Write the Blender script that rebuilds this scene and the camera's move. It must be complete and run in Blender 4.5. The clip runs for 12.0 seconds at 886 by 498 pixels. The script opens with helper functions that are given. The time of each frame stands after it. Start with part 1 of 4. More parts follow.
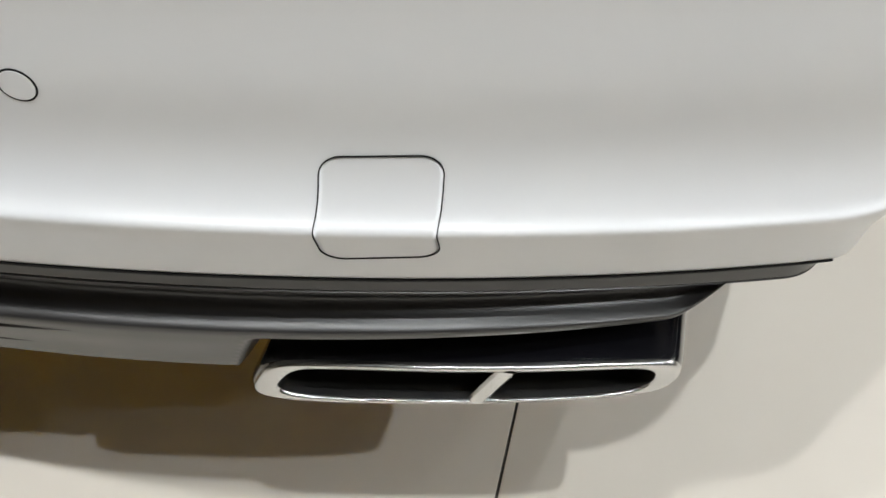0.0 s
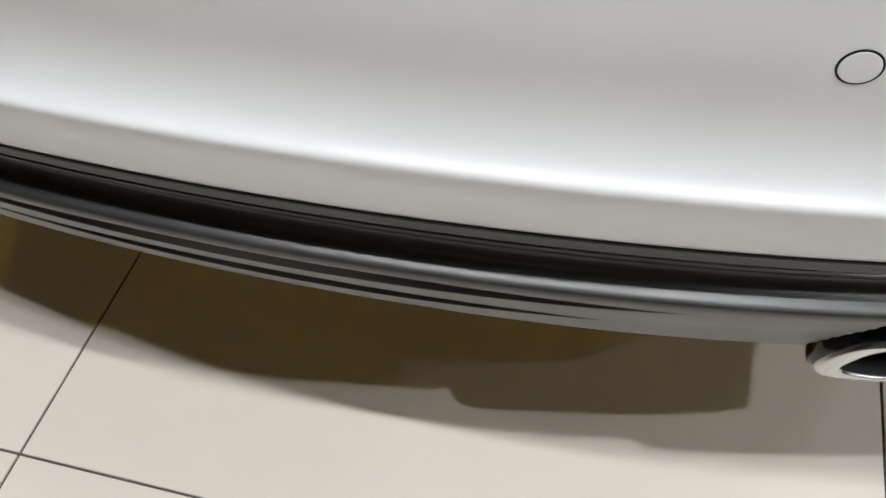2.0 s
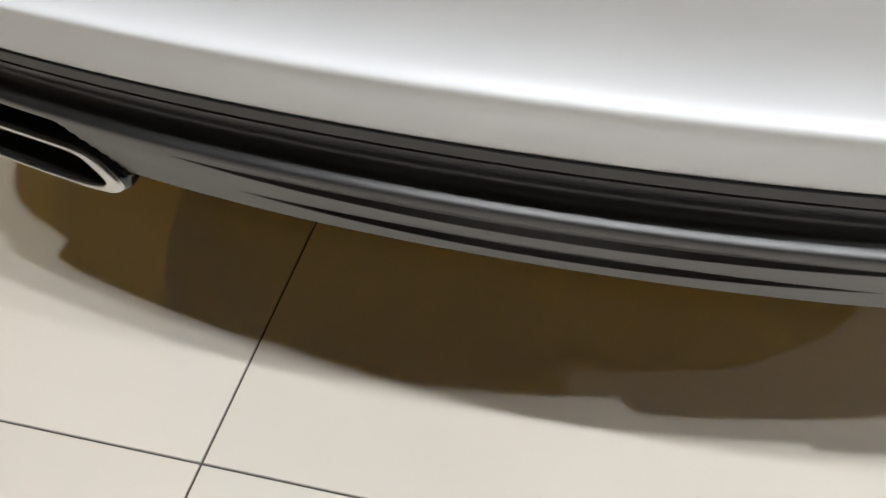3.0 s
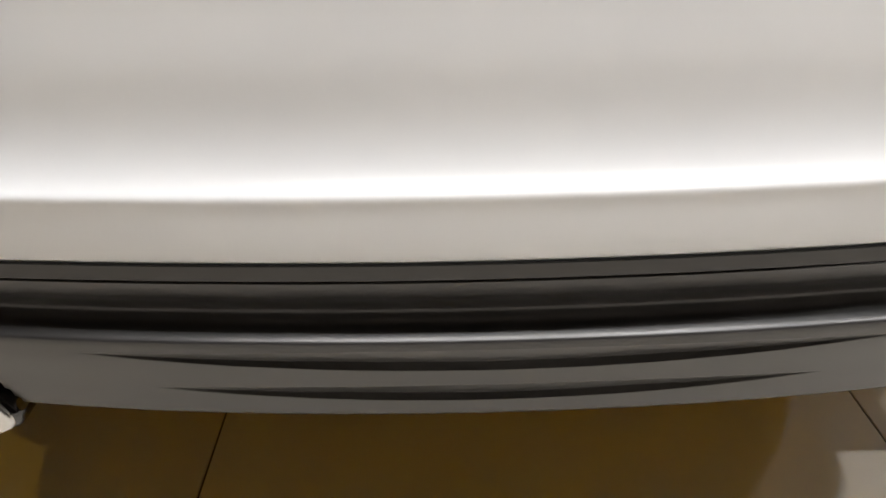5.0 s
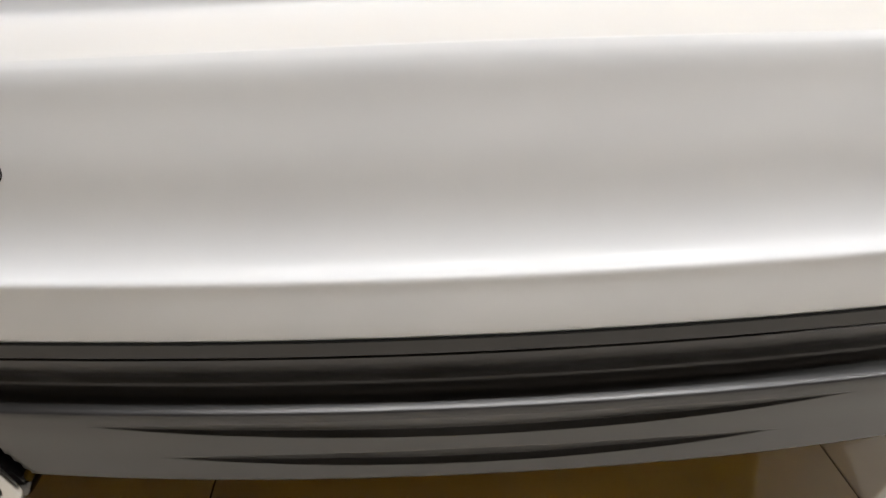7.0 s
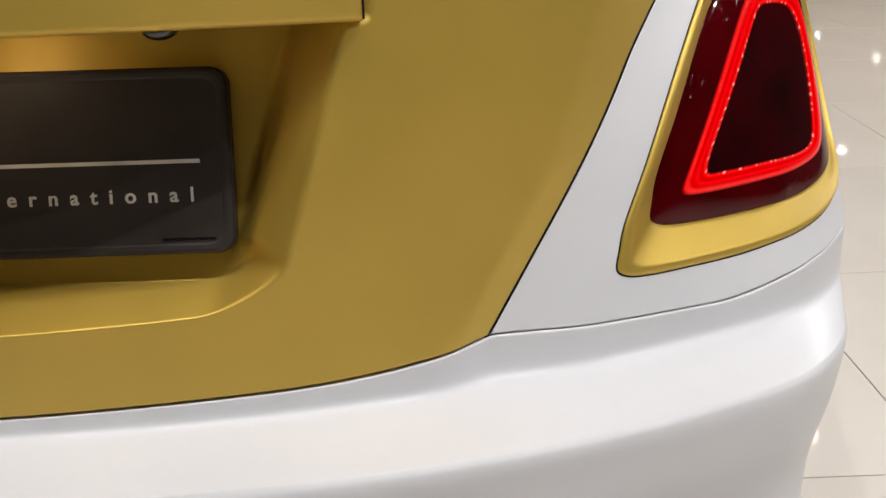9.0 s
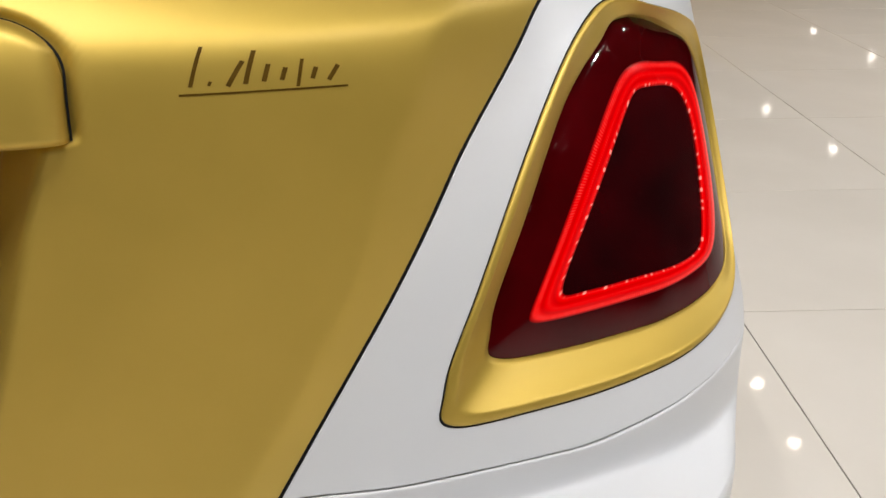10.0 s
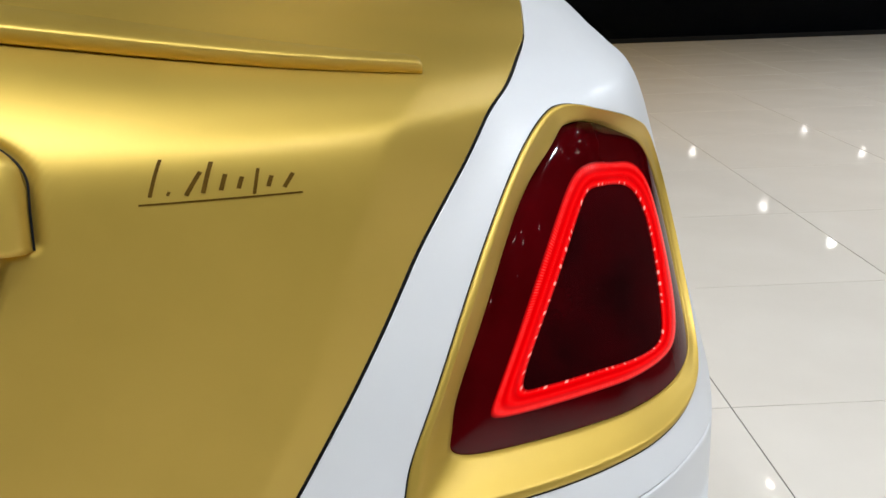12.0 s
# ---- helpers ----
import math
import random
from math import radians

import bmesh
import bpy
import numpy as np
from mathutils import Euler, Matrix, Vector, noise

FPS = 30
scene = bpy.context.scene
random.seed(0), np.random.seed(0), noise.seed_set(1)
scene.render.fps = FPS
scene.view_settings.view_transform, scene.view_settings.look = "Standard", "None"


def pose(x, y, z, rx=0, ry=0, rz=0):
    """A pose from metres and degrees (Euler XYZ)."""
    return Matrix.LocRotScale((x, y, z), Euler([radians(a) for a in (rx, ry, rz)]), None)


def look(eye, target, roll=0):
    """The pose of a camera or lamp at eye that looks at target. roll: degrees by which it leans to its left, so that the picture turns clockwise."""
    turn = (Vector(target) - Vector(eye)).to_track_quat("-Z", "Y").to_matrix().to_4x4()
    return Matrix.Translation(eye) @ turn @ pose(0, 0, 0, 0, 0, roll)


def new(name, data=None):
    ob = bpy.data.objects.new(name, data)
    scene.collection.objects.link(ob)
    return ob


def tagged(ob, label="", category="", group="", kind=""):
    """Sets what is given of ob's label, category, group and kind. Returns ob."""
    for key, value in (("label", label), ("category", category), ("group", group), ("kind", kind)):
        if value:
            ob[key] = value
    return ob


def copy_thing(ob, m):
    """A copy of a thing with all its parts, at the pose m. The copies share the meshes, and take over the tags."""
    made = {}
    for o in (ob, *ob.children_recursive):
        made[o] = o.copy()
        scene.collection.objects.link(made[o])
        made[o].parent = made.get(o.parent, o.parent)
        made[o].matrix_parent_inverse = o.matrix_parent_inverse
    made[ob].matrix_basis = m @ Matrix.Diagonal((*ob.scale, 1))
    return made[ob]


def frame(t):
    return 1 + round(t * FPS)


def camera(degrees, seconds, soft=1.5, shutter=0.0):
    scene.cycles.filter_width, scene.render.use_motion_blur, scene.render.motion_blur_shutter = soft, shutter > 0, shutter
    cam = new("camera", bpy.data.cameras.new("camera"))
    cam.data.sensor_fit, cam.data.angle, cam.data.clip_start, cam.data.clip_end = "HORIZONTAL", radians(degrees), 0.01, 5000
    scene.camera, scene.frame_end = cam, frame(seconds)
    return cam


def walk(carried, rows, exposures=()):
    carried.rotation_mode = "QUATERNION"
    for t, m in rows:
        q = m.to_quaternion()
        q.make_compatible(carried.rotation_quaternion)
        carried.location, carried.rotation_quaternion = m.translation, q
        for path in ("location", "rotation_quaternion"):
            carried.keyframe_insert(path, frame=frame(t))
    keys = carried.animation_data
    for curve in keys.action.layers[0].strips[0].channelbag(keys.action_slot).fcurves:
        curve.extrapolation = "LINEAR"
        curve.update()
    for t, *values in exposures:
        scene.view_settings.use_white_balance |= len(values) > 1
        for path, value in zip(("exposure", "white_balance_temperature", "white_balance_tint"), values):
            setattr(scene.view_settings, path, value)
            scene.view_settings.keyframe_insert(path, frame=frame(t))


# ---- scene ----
cam = camera(51.42, 12.0)
PATH = [
    (0, (0.5542, -0.2399, 0.7973), (0.3816, 0.4438, 0.0882), -0.89),
    (0.5, (0.5453, -0.2379, 0.7935), (0.3734, 0.4009, 0.0436), -1.65),
    (0.7, (0.5268, -0.2317, 0.7949), (0.3563, 0.3888, 0.0295), -1.93),
    (1, (0.4975, -0.2427, 0.7980), (0.3169, 0.3768, 0.0340), -2.83),
    (1.5, (0.3688, -0.2581, 0.7966), (0.1898, 0.3584, 0.0299), -2.22),
    (2, (0.2106, -0.2699, 0.7987), (0.0297, 0.3412, 0.0282), -2.55),
    (2.2, (0.1593, -0.2670, 0.8010), (-0.0285, 0.3352, 0.0251), -3.53),
    (2.5, (0.1105, -0.2845, 0.7913), (-0.0904, 0.3236, 0.0234), -4.35),
    (2.7, (0.0649, -0.3215, 0.7949), (-0.1260, 0.3042, 0.0386), -3.11),
    (4.3, (0.0098, -0.4725, 0.6928), (-0.0924, 0.4040, 0.2223), -1.56),
    (4.5, (0.0158, -0.4782, 0.6838), (-0.0631, 0.4157, 0.2425), -1.62),
    (5, (-0.0356, -0.4514, 0.6853), (-0.0307, 0.4514, 0.2553), -1.32),
    (5.5, (-0.0133, -0.4523, 0.6799), (-0.0142, 0.4645, 0.2806), -1.96),
    (6.0, (-0.0646, -0.4569, 0.6852), (-0.0190, 0.4645, 0.2915), -1.25),
    (6.3, (-0.0954, -0.4597, 0.6884), (-0.0432, 0.4645, 0.3101), -0.85),
    (6.5, (-0.0940, -0.4616, 0.6910), (-0.0387, 0.4626, 0.3131), -1.04),
    (6.7, (-0.0715, -0.4675, 0.6991), (-0.0425, 0.4580, 0.3214), -1.72),
    (8.3, (0.1468, -0.6054, 0.9530), (0.1798, 0.3167, 0.5674), -1.72),
    (8.5, (0.2166, -0.5821, 0.9950), (0.2481, 0.3287, 0.5835), -1.20),
    (8.7, (0.2715, -0.5511, 0.9798), (0.3423, 0.3753, 0.6101), -1.03),
    (9, (0.3967, -0.4581, 1.0177), (0.4157, 0.4575, 0.6159), -1.49),
    (9.2, (0.4356, -0.3911, 1.0368), (0.4640, 0.5197, 0.6249), -1.29),
    (9.5, (0.4702, -0.3243, 1.0596), (0.5075, 0.5791, 0.6324), -0.21),
    (10, (0.5341, -0.3054, 1.0563), (0.5586, 0.6047, 0.6427), -0.43),
    (10.5, (0.5610, -0.3176, 1.0339), (0.5893, 0.6063, 0.6523), -0.84),
    (11, (0.5700, -0.3181, 1.0307), (0.5958, 0.6162, 0.6751), -0.78),
    (11.5, (0.5672, -0.3112, 1.0284), (0.5934, 0.6330, 0.7003), -0.95),
    (12, (0.5631, -0.3259, 1.0599), (0.5876, 0.6249, 0.7511), -1.90),
]
walk(cam, [(t, look(eye, target, roll)) for t, eye, target, roll in PATH],
     [(0, 0.0, 7350, 12), (0.5, 0.09, 7350, 12), (1.5, 0.03, 7350, 13), (2.7, 0.08, 7250, 13), (4.3, 0.30, 7700, 16), (5.5, 0.35, 7750, 16), (6.7, 0.20, 7700, 16), (8.3, -0.13, 7350, 17), (9.0, -0.24, 7550, 18), (9.5, -0.28, 7600, 17), (10.5, -0.30, 7400, 15), (12, -0.12, 6900, 12)])

# ---- light ----
world = bpy.data.worlds.new("world")
scene.world = world
world.use_nodes = True
world.node_tree.nodes["Background"].inputs[0].default_value = (0.02, 0.025, 0.035, 1)
world.node_tree.nodes["Background"].inputs[1].default_value = 0.3
ROOM = (-7.5, 14.0, -7.5, 10.15, 4.5)          # x from, x to, y from, y to, height
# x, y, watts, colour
COOL, WARM_FILL = (0.79, 0.895, 1.0), (1.0, 0.64, 0.04)
# lamps from x 5 on are unseen fill for the floor on the right
LAMPS = [(-0.75, -1.2, 230, COOL), (0.1, -1.2, 240, COOL), (1.42, -1.15, 400, COOL), (3.82, -1.2, 400, COOL), (5.0, 4.4, 660, COOL), (6.2, 3.0, 370, COOL), (8.4, 4.1, 750, COOL), (8.4, 1.1, 750, COOL),
         # warm lamps added out of view to colour the shadow under the car
         (-6.2, 4.1, 300, WARM_FILL), (-4.2, 7.1, 400, WARM_FILL), (0.2, 8.0, 350, WARM_FILL)]
DIM = [(4.2, 7.1), (4.2, 8.15), (12.7, -3.9), (8.4, -4.4), (12.7, -6.8), (5.3, -1.2), (6.6, -1.2), (0.1, -3.4), (1.42, -3.4), (3.97, -3.4), (-1.2, -3.4), (1.42, -5.4), (3.97, -5.4), (5.3, -3.4), (11.2, 1.0), (12.6, 1.7), (12.9, 0.4), (10.2, 2.0), (11.9, -0.6)]      # dimmer downlights


# ---- materials ----
def material(name, base, rough=0.5, metal=0.0, coat=0.0, coat_rough=0.05, spec=0.5):
    m = bpy.data.materials.new(name)
    m.use_nodes = True
    p = m.node_tree.nodes["Principled BSDF"]
    p.inputs["Base Color"].default_value = (*base, 1)
    p.inputs["Roughness"].default_value = rough
    p.inputs["Metallic"].default_value = metal
    p.inputs["Coat Weight"].default_value = coat
    p.inputs["Coat Roughness"].default_value = coat_rough
    p.inputs["Specular IOR Level"].default_value = spec
    return m


def link(m, a, out, b, into):
    m.node_tree.links.new(a.outputs[out], b.inputs[into])


def textured(m, scale, low, high, fine=0.0, fine_scale=900.0, rough=None, detail=4.0):
    """Broad mottling between two colours, and a fine relief."""
    nt = m.node_tree
    p = nt.nodes["Principled BSDF"]
    where = nt.nodes.new("ShaderNodeTexCoord")
    broad = nt.nodes.new("ShaderNodeTexNoise")
    broad.inputs["Scale"].default_value, broad.inputs["Detail"].default_value = scale, detail
    ramp = nt.nodes.new("ShaderNodeValToRGB")
    ramp.color_ramp.elements[0].color, ramp.color_ramp.elements[1].color = (*low, 1), (*high, 1)
    ramp.color_ramp.elements[0].position, ramp.color_ramp.elements[1].position = 0.3, 0.7
    link(m, where, "Object", broad, "Vector")
    link(m, broad, "Fac", ramp, "Fac")
    link(m, ramp, "Color", p, "Base Color")
    if fine:
        grain = nt.nodes.new("ShaderNodeTexNoise")
        grain.inputs["Scale"].default_value, grain.inputs["Detail"].default_value = fine_scale, 2
        bump = nt.nodes.new("ShaderNodeBump")
        bump.inputs["Strength"].default_value, bump.inputs["Distance"].default_value = fine, 0.001
        link(m, where, "Object", grain, "Vector")
        link(m, grain, "Fac", bump, "Height")
        link(m, bump, "Normal", p, "Normal")
    if rough:
        span = nt.nodes.new("ShaderNodeMapRange")
        span.inputs["To Min"].default_value, span.inputs["To Max"].default_value = rough
        link(m, broad, "Fac", span, "Value")
        link(m, span, "Result", p, "Roughness")
    return m


def glowing(name, colour, strength):
    m = bpy.data.materials.new(name)
    m.use_nodes = True
    p = m.node_tree.nodes["Principled BSDF"]
    p.inputs["Base Color"].default_value = (*colour, 1)
    p.inputs["Emission Color"].default_value = (*colour, 1)
    p.inputs["Emission Strength"].default_value = strength
    return m


WHITE = textured(material("satin_white_paint", (0.8, 0.8, 0.8), 0.36, coat=0.2, coat_rough=0.26), 7, (0.645, 0.65, 0.665), (0.675, 0.68, 0.69), 0.03, 2500, (0.42, 0.5))
GOLD = textured(material("satin_gold_wrap", (0.6, 0.42, 0.12), 0.5, metal=0.84, coat=0.5, coat_rough=0.40), 9, (0.57, 0.385, 0.066), (0.63, 0.425, 0.080), 0.05, 3000, (0.50, 0.58))
BLACK = textured(material("dark_satin_trim", (0.02, 0.019, 0.018), 0.3, spec=0.7), 30, (0.017, 0.0158, 0.0160), (0.025, 0.0232, 0.0236), 0.04, 1800, (0.32, 0.42))
GLOSS = material("gloss_black", (0.006, 0.006, 0.008), 0.08, coat=1.0, coat_rough=0.03)
# plain black for joints, and for shade painted into gaps
GAP = material("gap_black", (0.005, 0.005, 0.005), 0.8, spec=0.2)
CHROME = textured(material("brushed_chrome", (0.75, 0.75, 0.74), 0.2, metal=1.0), 40, (0.54, 0.54, 0.535), (0.64, 0.64, 0.63), 0.03, 2500, (0.16, 0.28))
BORE_BLACK = textured(material("bore_black", (0.008, 0.008, 0.009), 0.6), 60, (0.005, 0.005, 0.005), (0.014, 0.013, 0.012), 0.2, 1500)
# glow of the light guide put into a lighter red outside it
LENS = textured(material("dark_red_lens", (0.05, 0.001, 0.003), 0.04, spec=0.3), 25, (0.045, 0.0004, 0.001), (0.070, 0.0006, 0.002))
INNER_RED = textured(material("inner_red_lens", (0.03, 0.001, 0.003), 0.04, spec=0.35), 14, (0.010, 0.001, 0.0015), (0.045, 0.0008, 0.002))
PLATE = textured(material("plate_black", (0.014, 0.012, 0.012), 0.3, spec=0.3), 20, (0.026, 0.020, 0.018), (0.036, 0.029, 0.026), 0.03, 1500, (0.5, 0.6))
LETTER = textured(material("plate_lettering", (0.62, 0.6, 0.56), 0.5), 50, (0.55, 0.53, 0.50), (0.66, 0.64, 0.60))
INK = textured(material("brown_ink", (0.10, 0.055, 0.012), 0.6, spec=0.1), 80, (0.075, 0.036, 0.002), (0.12, 0.062, 0.006))
GLASS = material("dark_glass", (0.004, 0.004, 0.005), 0.02)
GLASS.node_tree.nodes["Principled BSDF"].inputs["IOR"].default_value = 1.75
# amber put on the unseen underside to tint the shadow below it
AMBER_BOUNCE = textured(material("amber_bounce", (0.5, 0.25, 0.04), 0.5), 6, (0.56, 0.34, 0.004), (0.66, 0.40, 0.006), 0.2, 200)
PANE = bpy.data.materials.new("clear_pane")
PANE.use_nodes = True
PANE.node_tree.nodes.remove(PANE.node_tree.nodes["Principled BSDF"])
clear, shine, blend, facing = [PANE.node_tree.nodes.new("ShaderNode" + k) for k in ("BsdfTransparent", "BsdfGlossy", "MixShader", "Fresnel")]
clear.inputs["Color"].default_value, shine.inputs["Roughness"].default_value, facing.inputs["IOR"].default_value = (0.75, 0.8, 0.84, 1), 0.0, 1.15
PANE.node_tree.links.new(facing.outputs[0], blend.inputs[0])
PANE.node_tree.links.new(clear.outputs[0], blend.inputs[1])
PANE.node_tree.links.new(shine.outputs[0], blend.inputs[2])
PANE.node_tree.links.new(blend.outputs[0], PANE.node_tree.nodes["Material Output"].inputs["Surface"])
ASPHALT = textured(material("night_asphalt", (0.03, 0.03, 0.03), 0.9, spec=0.0), 3, (0.004, 0.005, 0.007), (0.008, 0.009, 0.012), 0.3, 200)
TYRE = textured(material("tyre_rubber", (0.02, 0.02, 0.02), 0.8), 40, (0.015, 0.015, 0.015), (0.025, 0.025, 0.025), 0.2, 400)
TILE = textured(material("polished_tile", (0.6, 0.57, 0.52), 0.1, spec=0.32), 2.2, (0.71, 0.655, 0.585), (0.765, 0.71, 0.64), 0.0, 300, (0.028, 0.055), 6)
wave = TILE.node_tree.nodes.new("ShaderNodeTexNoise")
wave.inputs["Scale"].default_value, wave.inputs["Detail"].default_value = 22, 2
ripple = TILE.node_tree.nodes.new("ShaderNodeBump")
ripple.inputs["Strength"].default_value, ripple.inputs["Distance"].default_value = 0.12, 0.0012
place = TILE.node_tree.nodes.new("ShaderNodeNewGeometry")
link(TILE, place, "Position", wave, "Vector")
link(TILE, wave, "Fac", ripple, "Height")
link(TILE, ripple, "Normal", TILE.node_tree.nodes["Principled BSDF"], "Normal")
JOINT = textured(material("tile_joint", (0.07, 0.06, 0.05), 0.8), 40, (0.05, 0.045, 0.04), (0.09, 0.08, 0.07), 0.2, 300)
# unseen walls kept dark so that little light bounces into the shadow
DARK_WALL = textured(material("dark_wall_paint", (0.5, 0.48, 0.45), 0.7), 1.2, (0.10, 0.088, 0.075), (0.125, 0.11, 0.095), 0.1, 200)
# unseen west wall lightened as a reflector for the gold recess
PALE_BOUNCE = textured(material("pale_bounce_wall", (0.4, 0.39, 0.36), 0.7), 1.2, (0.36, 0.34, 0.31), (0.42, 0.40, 0.36), 0.1, 200)
CEILING = textured(material("ceiling_paint", (0.3, 0.29, 0.28), 0.8), 1.5, (0.055, 0.052, 0.05), (0.072, 0.069, 0.066), 0.1, 200)
BULB = glowing("lamp_glow", (1.0, 0.95, 0.86), 120)
FAINT = glowing("dim_lamp_glow", (1.0, 0.95, 0.86), 40)


def led_material():
    """Red light guide: two bright lanes with fine cross ribs, sparkling dots on the inner edge."""
    m = glowing("led_red", (1.0, 0.0, 0.0), 1.0)
    nt = m.node_tree
    p = nt.nodes["Principled BSDF"]
    p.inputs["Roughness"].default_value = 0.25
    p.inputs["Base Color"].default_value = (0.05, 0.0, 0.0, 1)
    p.inputs["Specular IOR Level"].default_value = 0.2

    def math_node(op, a, b=None, c=None):
        k = nt.nodes.new("ShaderNodeMath")
        k.operation = op
        for slot, val in enumerate((a, b, c)):
            if val is None:
                continue
            if isinstance(val, (int, float)):
                k.inputs[slot].default_value = val
            else:
                nt.links.new(val, k.inputs[slot])
        return k.outputs["Value"]

    def lanes(stops, y):
        ramp = nt.nodes.new("ShaderNodeValToRGB")
        ramp.color_ramp.interpolation = "LINEAR"
        while len(ramp.color_ramp.elements) < len(stops):
            ramp.color_ramp.elements.new(0.5)
        for e, (at, val) in zip(ramp.color_ramp.elements, stops):
            e.position, e.color = at, (val, val, val, 1)
        nt.links.new(y, ramp.inputs["Fac"])
        return ramp.outputs["Color"]

    uv = nt.nodes.new("ShaderNodeUVMap")
    split = nt.nodes.new("ShaderNodeSeparateXYZ")
    link(m, uv, "UV", split, "Vector")
    x, y = split.outputs["X"], split.outputs["Y"]
    rib = math_node("POWER", math_node("MULTIPLY_ADD", math_node("SINE", math_node("MULTIPLY", x, 300 * 6.2832)), 0.5, 0.5), 2.0)
    lane = lanes([(0.0, 0.0), (0.07, 0.15), (0.13, 0.5), (0.19, 0.0), (0.40, 0.0), (0.47, 0.35), (0.54, 0.0), (0.70, 0.0), (0.80, 1.0), (0.90, 0.7), (0.97, 0.0)], y)
    spots = nt.nodes.new("ShaderNodeTexNoise")
    spots.inputs["Scale"].default_value, spots.inputs["Detail"].default_value = 1, 0
    along = nt.nodes.new("ShaderNodeCombineXYZ")
    nt.links.new(math_node("MULTIPLY", x, 110.0), along.inputs["X"])
    link(m, along, "Vector", spots, "Vector")
    dot = math_node("MULTIPLY", lanes([(0.0, 0.0), (0.03, 0.6), (0.09, 1.0), (0.16, 0.0), (1.0, 0.0)], y), math_node("MULTIPLY", math_node("SUBTRACT", spots.outputs["Fac"], 0.55), 12.0))
    dot = math_node("MAXIMUM", dot, 0.0)
    broad = nt.nodes.new("ShaderNodeTexNoise")
    broad.inputs["Scale"].default_value = 45
    sparkle = math_node("MULTIPLY", math_node("MULTIPLY", rib, lane), math_node("MULTIPLY_ADD", broad.outputs["Fac"], 1.6, -0.2))
    pink = math_node("MINIMUM", math_node("ADD", math_node("MULTIPLY", sparkle, 0.3), dot), 1.0)
    mix = nt.nodes.new("ShaderNodeMix")
    mix.data_type = "RGBA"
    mix.inputs[6].default_value, mix.inputs[7].default_value = (1.0, 0.0, 0.002, 1), (1.0, 0.32, 0.28, 1)
    nt.links.new(pink, mix.inputs[0])
    nt.links.new(mix.outputs[2], p.inputs["Emission Color"])
    edge = lanes([(0.0, 0.15), (0.12, 1.1), (0.3, 0.75), (0.5, 1.0), (0.65, 0.75), (0.85, 1.1), (1.0, 0.08)], y)
    nt.links.new(math_node("MULTIPLY_ADD", pink, 0.5, edge), p.inputs["Emission Strength"])
    return m


LED = led_material()


# ---- mesh helpers ----
def mesh_object(name, verts, faces, mat, parent=None, label="", smooth=True):
    me = bpy.data.meshes.new(name)
    me.from_pydata([tuple(map(float, v)) for v in verts], [], faces)
    me.materials.append(mat)
    if smooth:
        me.polygons.foreach_set("use_smooth", [True] * len(me.polygons))
    ob = new(name, me)
    ob.parent = parent
    return tagged(ob, label) if label else ob


def part(name, bm, mat, parent, label="", smooth=False):
    me = bpy.data.meshes.new(name)
    bm.to_mesh(me)
    bm.free()
    me.materials.append(mat)
    if smooth:
        me.polygons.foreach_set("use_smooth", [True] * len(me.polygons))
    ob = new(name, me)
    ob.parent = parent
    return tagged(ob, label) if label else ob


def grid_faces(rows, cols, flip=False, close=False, base=0):
    out = []
    for i in range(rows - 1):
        for j in range(cols if close else cols - 1):
            k = (j + 1) % cols
            f = (base + i * cols + j, base + i * cols + k, base + (i + 1) * cols + k, base + (i + 1) * cols + j)
            out.append(f[::-1] if flip else f)
    return out


def grid_normals(p):
    """Normals of a grid of points (rows, cols, 3), turned away from the car's middle."""
    du, dv = np.gradient(p, axis=1), np.gradient(p, axis=0)
    n = np.cross(du, dv)
    n /= np.linalg.norm(n, axis=-1, keepdims=True) + 1e-12
    out = p - np.array([0, 1.8, 0.55])
    return n * np.where((n * out).sum(-1, keepdims=True) < 0, -1, 1)


def panel(name, p, mat, parent, label="", fold=0.010, roll=0.0012, flip=False):
    """A body panel from a grid of points, its edges rolled and folded inwards."""
    n = grid_normals(p)
    q = np.pad(p, ((2, 2), (2, 2), (0, 0)), mode="edge")
    m = np.pad(n, ((2, 2), (2, 2), (0, 0)), mode="edge")
    depth = np.zeros(q.shape[:2])
    depth[2, :] = depth[-3, :] = roll
    depth[:, 2] = depth[:, -3] = roll
    depth[1, :] = depth[-2, :] = np.maximum(depth[1, :], roll * 3)
    depth[:, 1] = depth[:, -2] = roll * 3
    depth[0, :] = depth[-1, :] = fold
    depth[:, 0] = depth[:, -1] = fold
    q = q - m * depth[..., None]
    return mesh_object(name, q.reshape(-1, 3), grid_faces(q.shape[0], q.shape[1], flip), mat, parent, label)


def box(bm, x0, x1, y0, y1, z0, z1, bevel=0.0):
    made = bmesh.ops.create_cube(bm, size=1, matrix=Matrix.Translation(((x0 + x1) / 2, (y0 + y1) / 2, (z0 + z1) / 2)) @ Matrix.Diagonal((x1 - x0, y1 - y0, z1 - z0, 1)))
    if bevel:
        edges = {e for v in made["verts"] for e in v.link_edges}
        bmesh.ops.bevel(bm, geom=list(edges), offset=bevel, segments=2, affect="EDGES", profile=0.5)


def smooth_step(t):
    t = np.clip(t, 0, 1)
    return t * t * (3 - 2 * t)


